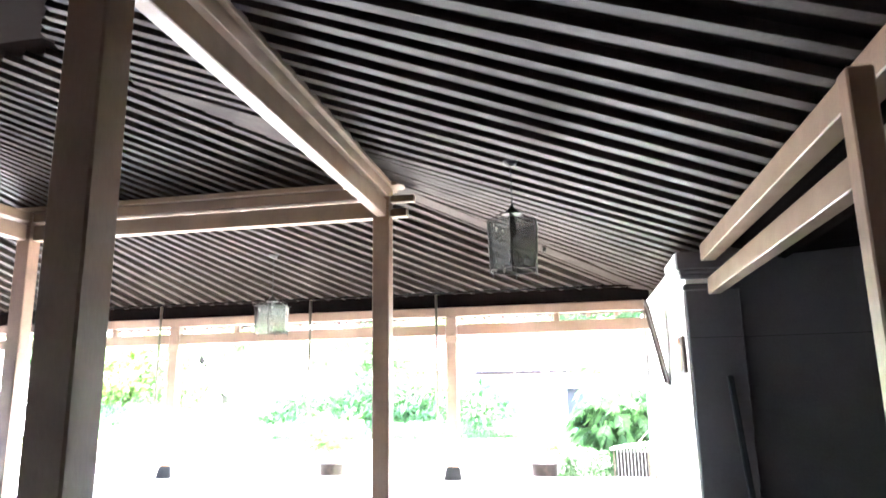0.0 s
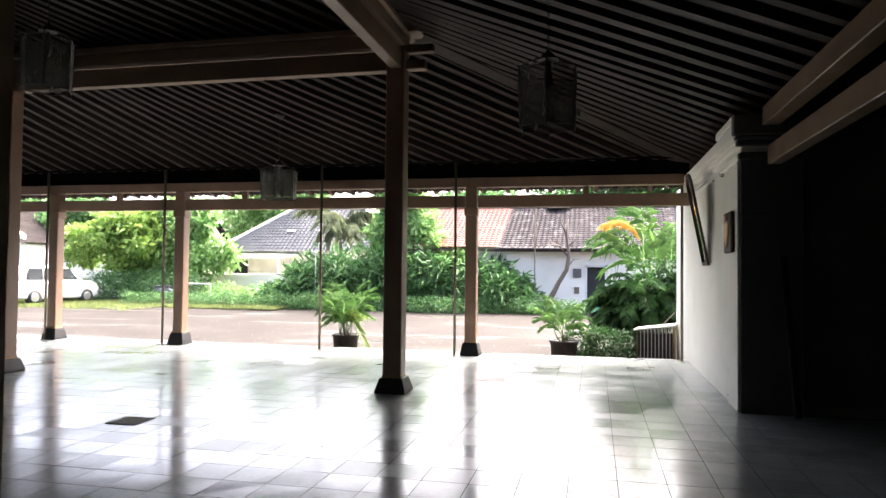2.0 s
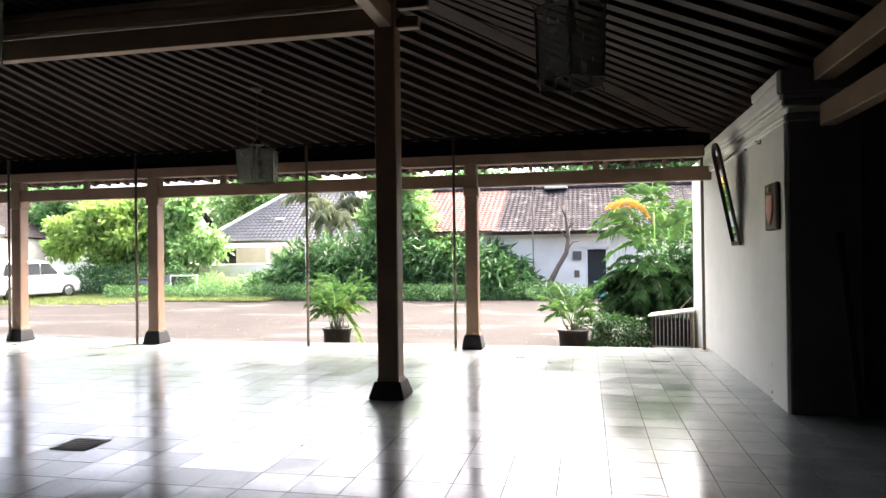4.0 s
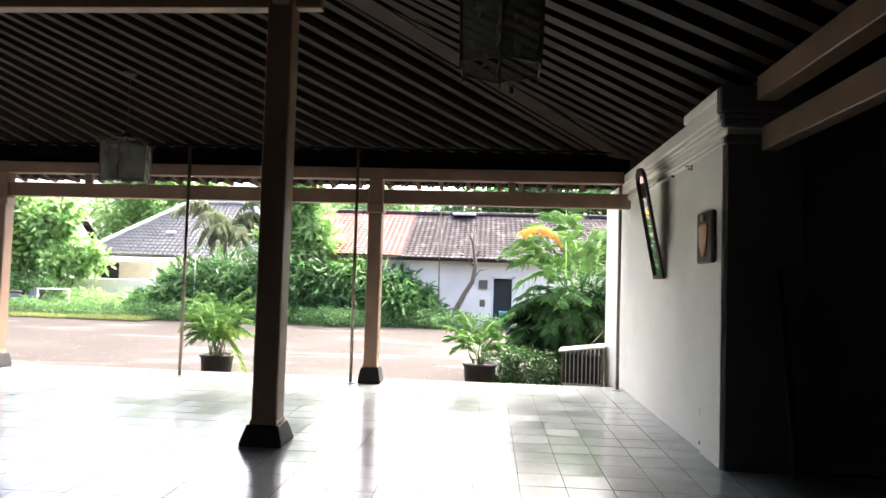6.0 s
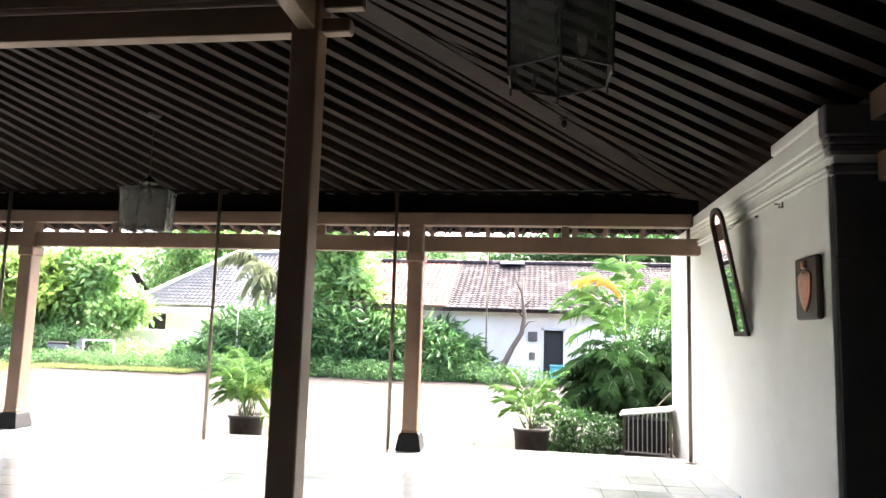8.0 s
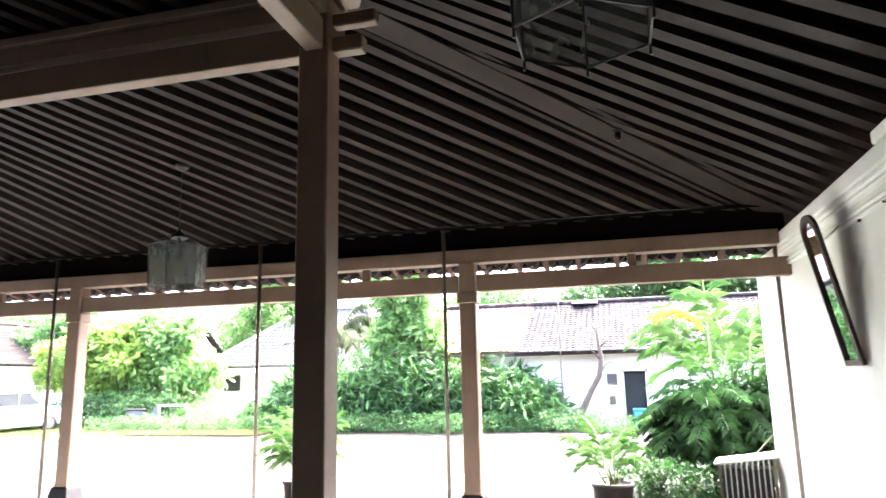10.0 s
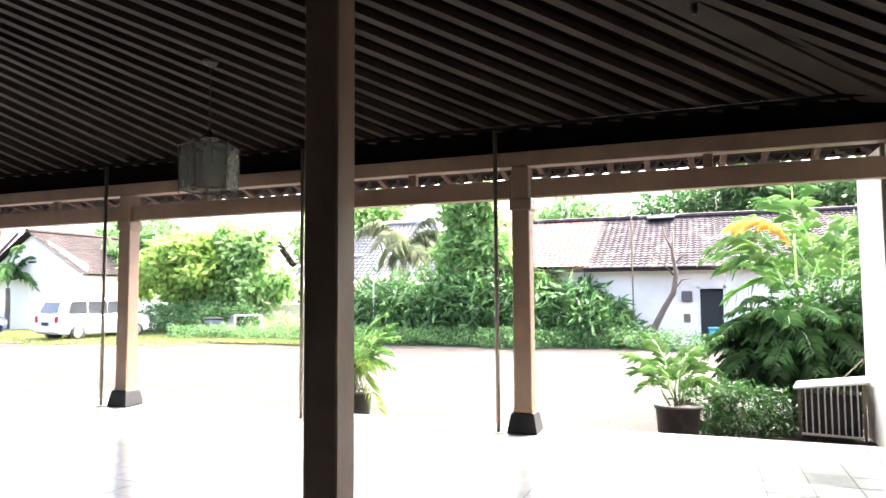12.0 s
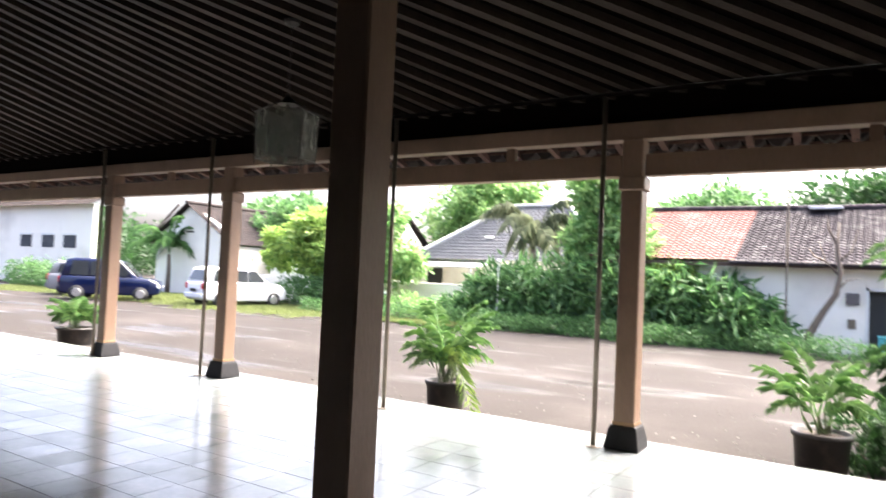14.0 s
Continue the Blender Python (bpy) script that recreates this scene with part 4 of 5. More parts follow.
# ---- far side of the yard: hedge, shrubs, trees ----
hb = [(x, 0.25 * math.sin(x * 1.3), 0.28 + 0.03 * math.sin(x * 2.1), 0.6, 0.5, 0.32) for x in np.arange(-10.0, 8.7, 0.6)]
shrub("low_hedge", (-9.6, 27.75, GZ), hb, 16000, 0.10, M_LEAF, "low clipped green hedge along the yard", rg, "hedge")
mass = [(-4.6, 0.2, 0.55, 0.9, 0.7, 0.5), (-3.7, 0.2, 0.9, 0.9, 0.8, 0.8), (-2.7, 0, 1.15, 1.2, 0.8, 1.0), (-1.4, 0, 1.3, 1.1, 0.8, 1.1), (-0.2, 0, 1.3, 1.1, 0.8, 1.15),
        (1.0, 0, 1.25, 1.1, 0.8, 1.15), (2.2, 0, 1.25, 1.1, 0.8, 1.1), (3.4, 0, 1.2, 1.1, 0.8, 1.05), (4.5, -0.1, 1.05, 1.0, 0.8, 0.95), (5.5, -0.2, 0.7, 0.8, 0.7, 0.7), (6.1, -0.2, 0.45, 0.5, 0.6, 0.45)]
shrub("shrub_row", (-8.9, 29.0, GZ), mass, 9000, 0.42, M_LEAF, "broad bank of leafy green shrubs behind the hedge", rg, "shrub", 4.2)
shrub("lime_shrub", (-6.1, 29.4, GZ), [(0, 0, 2.0, 0.7, 0.5, 0.55), (0.5, 0.1, 2.3, 0.45, 0.4, 0.4), (-0.5, 0, 2.3, 0.45, 0.4, 0.4)], 1500, 0.2, M_LEAFY, "lime green leafy shrub top", rg)
tree("bamboo_tree", (-8.75, 29.9, GZ), 5.2, [(0, 0, 3.4, 0.75, 0.7, 0.9), (0.7, 0, 3.0, 0.8, 0.7, 0.9), (0.3, 0, 4.5, 0.7, 0.6, 0.7), (1.2, 0, 3.9, 0.7, 0.6, 0.7), (0.4, -0.3, 2.2, 1.1, 0.7, 0.7), (0.9, 0, 5.2, 0.6, 0.6, 0.7), (-0.3, 0, 5.1, 0.5, 0.5, 0.6), (1.7, 0, 2.8, 0.7, 0.6, 0.8), (2.3, 0, 2.2, 0.7, 0.6, 0.6)], 6000, 0.36, M_LEAFB, "tall bright green slender-leaved tree", rg, 0.1, 5, 2.6)
tree("lime_tree", (-22.8, 31.0, GZ), 4.4, [(0, 0, 3.3, 1.5, 1.2, 0.8), (1.5, 0, 2.7, 1.2, 1.0, 0.8), (-1.3, -0.2, 2.9, 1.2, 1.0, 0.7), (0.4, 0, 4.1, 0.9, 0.9, 0.6), (0.2, 0, 2.1, 1.2, 0.9, 0.6), (-2.4, 0.2, 2.3, 0.9, 0.8, 0.6), (1.2, 0.2, 3.7, 0.8, 0.8, 0.6)], 6000, 0.33, M_LEAFY, "spreading yellow-green tree beside the parked car", rg, 0.12)
tree("green_tree", (-19.7, 31.6, GZ), 4.8, [(0, 0, 3.0, 1.3, 1.1, 1.1), (1.2, 0, 2.2, 1.1, 1.0, 0.9), (-0.9, 0, 2.0, 1.2, 1.0, 1.0), (0.4, 0, 4.0, 0.9, 0.9, 0.7), (-1.7, 0.3, 3.1, 1.1, 0.9, 0.9), (-2.4, 0.5, 2.1, 1.1, 0.9, 1.0), (-1.2, 0.4, 4.2, 0.8, 0.8, 0.7)], 8000, 0.33, M_LEAFB, "bright green garden tree near the grey-roofed house", rg, 0.12)
shrub("clipped_hedge", (-20.6, 30.0, GZ), [(x, 0, 0.7, 0.7, 0.6, 0.75) for x in np.arange(-2.8, 2.4, 0.7)], 6500, 0.14, M_LEAF, "boxy clipped green hedge near the parked car", rg, "hedge")
shrub("ground_cover", (-15.2, 30.2, GZ), [(x, 0.3 * math.sin(x * 2), 0.35 + 0.15 * math.sin(x * 3), 0.8, 0.7, 0.5) for x in np.arange(-2.2, 2.0, 0.6)], 4000, 0.17, M_LEAFB, "loose green ground plants along the yard", rg)
tree("tall_tree", (-22.0, 45, GZ), 9.5, [(0, 0, 6.6, 2.4, 2, 1.6), (2, 0, 5.6, 2, 2, 1.6), (-2, 0, 5.4, 2, 2, 1.6), (0.6, 0, 8.0, 1.6, 1.5, 1.2), (3.2, 0, 7, 1.2, 1.2, 1.0)], 7000, 0.42, M_LEAFB, "tall bright green tree behind the houses", rg, 0.25)
tree("dark_tree", (1.0, 44, GZ), 9.0, [(0, 0, 6.4, 2.6, 2, 1.3), (2.8, 0, 6.2, 2.2, 2, 1.4), (-3, 0, 6.0, 2.0, 2, 1.1), (5, 0, 6.6, 2, 2, 1.3), (1, 0, 7.8, 1.6, 1.4, 0.8)], 8000, 0.4, M_LEAFD, "dark loose-crowned tree behind the tiled roof", rg, 0.25)
tree("round_tree", (-9.0, 52, GZ), 8.0, [(0, 0, 5.8, 3.4, 2, 1.8), (3.6, 0, 5.4, 2.6, 2, 1.6), (-3.4, 0, 5.3, 2.6, 2, 1.6)], 6000, 0.45, M_LEAF, "broad green tree far behind the roofs", rg, 0.25)
tree("garden_tree", (-30.5, 36.5, GZ), 6.0, [(0, 0, 4.0, 1.6, 1.3, 1.3), (-1.2, 0, 3.4, 1.3, 1.2, 1.2), (1.2, 0, 4.4, 1.2, 1.1, 1.0), (-3, 0, 3.8, 1.2, 1.2, 1.1), (-2, 0, 2.4, 1.4, 1.0, 0.9)], 6500, 0.3, M_LEAF, "dark green garden tree behind the blue van", rg, 0.14)
tree("background_tree", (-38, 44, GZ), 8.0, [(0, 0, 5.4, 3.0, 2, 1.8), (3.4, 0, 5.0, 2.4, 2, 1.6), (-3, 0, 5.0, 2.4, 2, 1.6)], 5000, 0.45, M_LEAF, "large green tree beyond the parked vans", rg, 0.25)
shrub("garden_shrub", (-39.5, 27.5, GZ), [(x, 0.3, 0.7, 0.9, 0.8, 0.8) for x in np.arange(-4, 4.1, 0.9)], 4500, 0.2, M_LEAF, "row of green garden shrubs by the vans", rg)
far = [(x, 4 * math.sin(x * 0.3), 3.0 + 1.1 * math.sin(x * 0.41) + 0.8 * math.sin(x * 1.1), 4.5, 3, 3.4) for x in np.arange(-95, 60, 3.6)]
tagged(link("far_trees", leaf_mesh("far_trees", [(b[0], b[1] + 66, b[2] + GZ, *b[3:]) for b in far], 20000, 0.75, rg), M_LEAFD), "distant line of green trees behind the houses", "trees", kind="stuff")
side = [(4 * math.sin(y * 0.3), y, 3.2 + 1.1 * math.sin(y * 0.41), 3, 4.5, 3.4) for y in np.arange(-40, 64, 4.0)]
tagged(link("far_trees", leaf_mesh("far_trees", [(b[0] - 75, *b[1:]) for b in side], 9000, 0.8, rg), M_LEAFD), "distant line of green trees beyond the side garden", "trees", kind="stuff")
# drooping fan palm by the grey roof
M_DUSTY = leaf_mat("dusty_palm_leaf", (0.07, 0.095, 0.055), (0.26, 0.29, 0.18))
fp = tagged(empty("garden_palm", (-11.6, 31.2, GZ)), "dusty palm with drooping fronds beside the grey roof", "palm tree")
smooth(part("trunk", tube(bmesh.new(), [(0, 0, 0), (0.05, 0, 1.5), (0, 0, 2.9)], [0.13, 0.1, 0.09], 8), M_BARK, fp))
link("fronds", frond_mesh("fronds", [((0, 0, 2.6 + 0.5 * rg.random()), 6.283 * i / 13 + 0.3 * rg.random(), 2.6 + 0.7 * rg.random(), 1.0 + 0.6 * rg.random(), 0.95 + 0.3 * rg.random()) for i in range(18)], rg, 0.6, 20, 0.05, 0.75, 0.9, 0.6), M_DUSTY, fp)
fp2 = tagged(empty("garden_palm", (-34.5, 31.5, GZ)), "young palm with arching fronds behind the vans", "palm tree")
smooth(part("trunk", tube(bmesh.new(), [(0, 0, 0), (0.05, 0, 1.2), (0, 0, 2.2)], [0.15, 0.12, 0.1], 8), M_BARK, fp2))
link("fronds", frond_mesh("fronds", [((0, 0, 2.2), 6.283 * i / 16 + 0.2 * rg.random(), 2.6 + 0.7 * rg.random(), 0.9 + 0.7 * rg.random(), 0.8 + 0.4 * rg.random()) for i in range(20)], rg, 0.6, 20, 0.08), M_LEAF, fp2)
# bare crooked tree before the white house
bt = tagged(empty("bare_tree", (-2.0, 28.7, GZ)), "bare crooked grey tree trunk before the white house", "tree")
bm = bmesh.new()
tube(bm, [(0, 0, 0), (0.15, 0, 0.6), (0.45, 0, 1.2), (0.75, 0, 1.7), (0.85, 0, 2.3), (0.75, 0, 3.0), (0.8, 0, 3.7)], [0.13, 0.11, 0.09, 0.085, 0.07, 0.05, 0.02], 8)
for p in ([(0.84, 0, 2.2), (0.5, 0, 2.6), (0.3, 0, 3.2)], [(0.8, 0, 2.6), (1.1, 0, 2.9), (1.25, 0, 3.5)], [(0.78, 0, 3.0), (0.55, 0, 3.5), (0.5, 0, 3.9)], [(0.75, 0, 1.75), (1.0, 0, 2.1), (1.3, 0, 2.15)], [(0.5, 0, 2.6), (0.2, 0, 2.75), (0.05, 0, 3.0)]):
    tube(bm, p, [0.035, 0.022, 0.006], 5)
smooth(part("trunk", bm, M_BARK, bt))

# ---- houses ----
def tiled_slope(name, x0, x1, y0, z0, y1, z1, material, parent, pitch=0.24, rows=14, axis="x", taper0=0.0, taper1=0.0, amp=0.035):
    """A roof slope of curved tile courses from the eave (y0, z0) to the ridge (y1, z1); taper narrows it towards the ridge."""
    verts, faces = [], []
    cols = int((x1 - x0) / pitch * 4)
    for r in range(rows):
        for e in (0, 1):
            t = (r + e) / rows
            for c in range(cols + 1):
                u = c / cols
                xa, xb = x0 + taper0 * t, x1 - taper1 * t
                xx = xa + (xb - xa) * u
                wave = amp * math.sin(xx / pitch * 2 * math.pi)
                lift = 0.03 * (1 - e)
                verts.append((xx, y0 + (y1 - y0) * t, z0 + (z1 - z0) * t + wave + lift) if axis == "x" else (y0 + (y1 - y0) * t, xx, z0 + (z1 - z0) * t + wave + lift))
    w = cols + 1
    for r in range(rows):
        for c in range(cols):
            k = 2 * r * w + c
            faces.append((k, k + 1, k + w + 1, k + w))
        if r < rows - 1:
            for c in range(cols):
                k = (2 * r + 1) * w + c
                faces.append((k, k + 1, k + w + 1, k + w))
    me = bpy.data.meshes.new(name)
    me.from_pydata(verts, [], faces)
    return link(name, me, material, parent)


h1 = tagged(empty("white_house", (0, 0, 0)), "long low white house with red and dark tiled roof", "house")
DX0, DX1 = -0.5, 0.26
for a, b in (((-8.2, 29.6, GZ), (DX0, 29.85, 2.45)), ((DX1, 29.6, GZ), (8.0, 29.85, 2.45)), ((DX0 + 0.002, 29.602, 1.66), (DX1 - 0.002, 29.85, 2.45)), ((-8.2, 29.852, GZ), (-7.95, 37.5, 2.45)), ((7.75, 29.852, GZ), (8.0, 37.5, 2.45)), ((-8.2, 37.502, GZ), (8.0, 37.75, 2.45))):
    part("wall", box(bmesh.new(), a, b), M_HOUSE, h1)
tiled_slope("roof_slope", -8.6, -3.95, 29.1, 2.40, 33.8, 4.42, M_REDROOF, h1, 0.21, 22, amp=0.018)
tiled_slope("roof_slope", -3.95, 8.4, 29.05, 2.36, 33.8, 4.42, M_DARKROOF, h1, 0.21, 22, amp=0.020)
boxed("roof_slope", (-8.6, 33.9, 4.2), (8.4, 38.2, 4.3), M_DARKROOF, h1, 0, m=pose(0, 33.9, 4.3, -24, 0, 0) @ pose(0, -33.9, -4.3))
part("ridge", tube(bmesh.new(), [(-8.6, 33.8, 4.44), (8.4, 33.8, 4.44)], 0.13, 8), M_DARKROOF, h1)
boxed("fascia", (-8.6, 29.12, 2.22), (8.4, 29.16, 2.34), M_DARKWOOD, h1, 0.004)
part("gutter", tube(bmesh.new(), [(-4.1, 28.98, 2.33), (8.4, 28.98, 2.30)], 0.05, 8), M_DARKROOF, h1)
door = part("door", box(bmesh.new(), (DX0 + 0.03, 29.78, GZ), (DX1 - 0.03, 29.82, 1.62)), M_DARK, h1, "dark open doorway")
bm = bmesh.new()
box(bm, (DX0 - 0.05, 29.56, GZ), (DX0 + 0.03, 29.64, 1.72)), box(bm, (DX1 - 0.03, 29.56, GZ), (DX1 + 0.05, 29.64, 1.72)), box(bm, (DX0 - 0.05, 29.56, 1.64), (DX1 + 0.05, 29.64, 1.72))
part("door_frame", bm, M_WHITEP, door)
boxed("meter_box", (-1.03, 29.5, 1.22), (-0.70, 29.6, 1.56), M_GREYWALL, h1, 0.01, "grey meter box")
boxed("wall_panel", (-0.98, 29.55, 0.55), (-0.78, 29.6, 0.82), M_STEEL, h1, 0.01)
boxed("skylight", (-2.3, 33.2, 4.36), (-1.3, 33.7, 4.46), M_ZINC, h1, 0.01)
pole = tagged(empty("antenna_pole", (-2.5, 28.9, GZ)), "thin pale metal pole in front of the house roof", "pole")
part("pipe", tube(bmesh.new(), [(0, 0, 0), (0, 0, 5.6)], 0.025, 8), M_STEEL, pole)
tank = tagged(empty("plastic_crate", (-0.02, 29.2, GZ)), "teal plastic bin beside the doorway", "bin")
part("body", box(bmesh.new(), (-0.22, -0.2, 0), (0.22, 0.2, 0.55), 0.04), M_TEAL, tank)
part("lid", box(bmesh.new(), (-0.24, -0.22, 0.55), (0.24, 0.22, 0.62), 0.02), M_TEAL, tank)

h2 = tagged(empty("grey_roofed_house", (0, 0, 0)), "white house with hipped grey tiled roof", "house")
for a, b in (((-21.0, 36.6, GZ), (-11.0, 36.9, 2.4)), ((-21.0, 36.902, GZ), (-20.7, 44, 2.4)), ((-11.3, 36.902, GZ), (-11.0, 44, 2.4)), ((-20.698, 43.7, GZ), (-11.302, 44, 2.4))):
    part("wall", box(bmesh.new(), a, b), M_HOUSE, h2)
tiled_slope("roof_slope", -20.9, -10.6, 36.1, 2.35, 40.3, 5.4, M_GREYROOF, h2, 0.25, 18, "x", 3.6, 3.2)
tiled_slope("roof_slope", 36.1, 44.5, -20.9, 2.35, -17.3, 5.4, M_GREYROOF, h2, 0.25, 16, "y", 4.2, 4.2)
tiled_slope("roof_slope", 36.1, 44.5, -10.6, 2.35, -13.8, 5.4, M_GREYROOF, h2, 0.25, 16, "y", 4.2, 4.2)
tiled_slope("roof_slope", -20.9, -10.6, 44.5, 2.35, 40.3, 5.4, M_GREYROOF, h2, 0.25, 16, "x", 3.6, 3.2)
part("hip_ridge", tube(bmesh.new(), [(-20.9, 36.1, 2.42), (-17.3, 40.3, 5.47), (-13.8, 40.3, 5.47), (-10.6, 36.1, 2.42)], 0.11, 8), M_ZINC, h2)
boxed("porch_roof", (-21.8, 34.2, 2.2), (-16.0, 36.8, 2.26), M_ZINC, h2, 0.004, "pale zinc porch roof", pose(0, 36.5, 2.3, 7, 0, 0) @ pose(0, -36.5, -2.3))
for x in (-21.6, -16.2):
    boxed("porch_post", (x - 0.05, 34.3, GZ), (x + 0.05, 34.4, 2.0), M_WHITEP, h2, 0.005)
for x in (-19.6, -14.8, -12.6):
    wdw = boxed("window", (x - 0.45, 36.57, 0.8), (x + 0.45, 36.6, 1.9), M_DARK, h2, 0.004)
    boxed("window_frame", (x - 0.52, 36.54, 1.9), (x + 0.52, 36.6, 1.98), M_WHITEP, wdw, 0.004)
for x in (-17.3, -15.4):
    boxed("skylight", (x, 37.6, 3.52), (x + 0.5, 37.75, 3.56), M_ZINC, h2, 0.002, "", pose(0, 37.6, 3.5, 36, 0, 0) @ pose(0, -37.6, -3.5))

h3 = tagged(empty("gabled_house", (0, 0, 0)), "white gabled house with brown tiled roof behind the cars", "house")
gx0, gx1, gxm = -36.4, -30.2, -33.4
gy = 32.0
bm = bmesh.new()
prism(bm, [(gx0, GZ), (gx1 + 0.4, GZ), (gx1 + 0.4, 3.1), (gxm, 4.85), (gx0, 3.0)], gy, gy + 0.3, "y")
part("gable_wall", bm, M_HOUSE, h3)
for a, b in (((gx1 + 0.1, gy + 0.302, GZ), (gx1 + 0.4, gy + 9, 2.6)), ((gx0, gy + 0.302, GZ), (gx0 + 0.3, gy + 9, 2.6)), ((gx0 + 0.302, gy + 8.7, GZ), (gx1 + 0.098, gy + 9, 2.6))):
    part("wall", box(bmesh.new(), a, b), M_HOUSE, h3)
tiled_slope("roof_slope", gy - 0.4, gy + 10.5, gx1 + 0.7, 2.65, gxm, 4.95, M_BROWNROOF, h3, 0.25, 14, "y")
tiled_slope("roof_slope", gy - 0.4, gy + 10.5, gx0 - 0.5, 2.65, gxm, 4.95, M_BROWNROOF, h3, 0.25, 14, "y")
part("ridge", tube(bmesh.new(), [(gxm, gy - 0.4, 5.0), (gxm, gy + 10.5, 5.0)], 0.12, 8), M_BROWNROOF, h3)
boxed("bargeboard", (gx0 - 0.5, gy - 0.42, 2.6), (gx0 + 3.2, gy - 0.38, 2.75), M_DARKWOOD, h3, 0.004, "", pose(gx0 - 0.5, 0, 2.6, 0, -37, 0) @ pose(-gx0 + 0.5, 0, -2.6))
boxed("vent", (gxm - 0.3, gy - 0.02, 3.3), (gxm + 0.3, gy + 0.02, 3.4), M_DARK, h3, 0.004)
wing = tagged(empty("long_house", (0, 0, 0)), "long white house wing with brown roof", "house")
for a, b in (((-28.9, 34.0, GZ), (-22.2, 34.3, 2.3)), ((-22.5, 34.302, GZ), (-22.2, 40, 2.3)), ((-28.9, 39.7, GZ), (-22.502, 40, 2.3))):
    part("wall", box(bmesh.new(), a, b), M_HOUSE, wing)
part("gable_wall", prism(bmesh.new(), [(34.3, 2.31), (39.9, 2.31), (37.2, 4.5)], -22.3, -22.05, "x"), M_HOUSE, wing)
tiled_slope("roof_slope", -29.0, -21.8, 33.5, 2.2, 37.2, 4.7, M_BROWNROOF, wing, 0.25, 14)
tiled_slope("roof_slope", -29.0, -21.8, 40.6, 2.2, 37.2, 4.7, M_BROWNROOF, wing, 0.25, 14)
h4 = tagged(empty("pale_house", (0, 0, 0)), "pale house front with small grey windows", "house")
part("wall", box(bmesh.new(), (-54, 31, GZ), (-41.5, 31.3, 5.0)), M_HOUSE, h4)
tiled_slope("roof_slope", -54.5, -41, 30.4, 4.9, 35, 7.0, M_BROWNROOF, h4, 0.3, 10)
for x in (-44.0, -46.6, -49.4):
    wdw = boxed("window", (x - 0.7, 30.95, 2.2), (x + 0.7, 31.0, 3.0), M_GREYROOF, h4, 0.004)
    boxed("window_frame", (x - 0.8, 30.9, 3.0), (x + 0.8, 31.0, 3.12), M_WHITEP, wdw, 0.004)
# tile courses on top of the pavilion's own roof
RT = 0.11
tiled_slope("tile_courses", LX, HX, EY, zf(EY) + RT, AY, zf(AY) + RT, M_BROWNROOF, roof, 0.28, 24, "x", 0.0, HX - AX)
tiled_slope("tile_courses", BY, EY, HX, zs(HX) + RT, AX, zs(AX) + RT, M_BROWNROOF, roof, 0.28, 24, "y", AY - BY, EY - AY)
tiled_slope("tile_courses", LX, HX, BY, zf(EY) + RT, AY, zf(AY) + RT, M_BROWNROOF, roof, 0.28, 24, "x", 0.0, HX - AX)
# low garden wall between the houses, white
tagged(boxed("garden_wall", (-28.9, 33.3, GZ), (-8.3, 33.5, 1.15), M_HOUSE, bevel=0.02), "low white garden wall between the houses", "wall", kind="structure")

# ---- vehicles ----
def loft(bm, sections):
    """Rings of (y, z) at stations along x, closed at both ends."""
    rings = [[bm.verts.new((x, y, z)) for y, z in ring] for x, ring in sections]
    for r0, r1 in zip(rings, rings[1:]):
        k = len(r0)
        for i in range(k):
            bm.faces.new((r0[i], r0[(i + 1) % k], r1[(i + 1) % k], r1[i]))
    bm.faces.new(rings[0])
    bm.faces.new(rings[-1])
    return bm


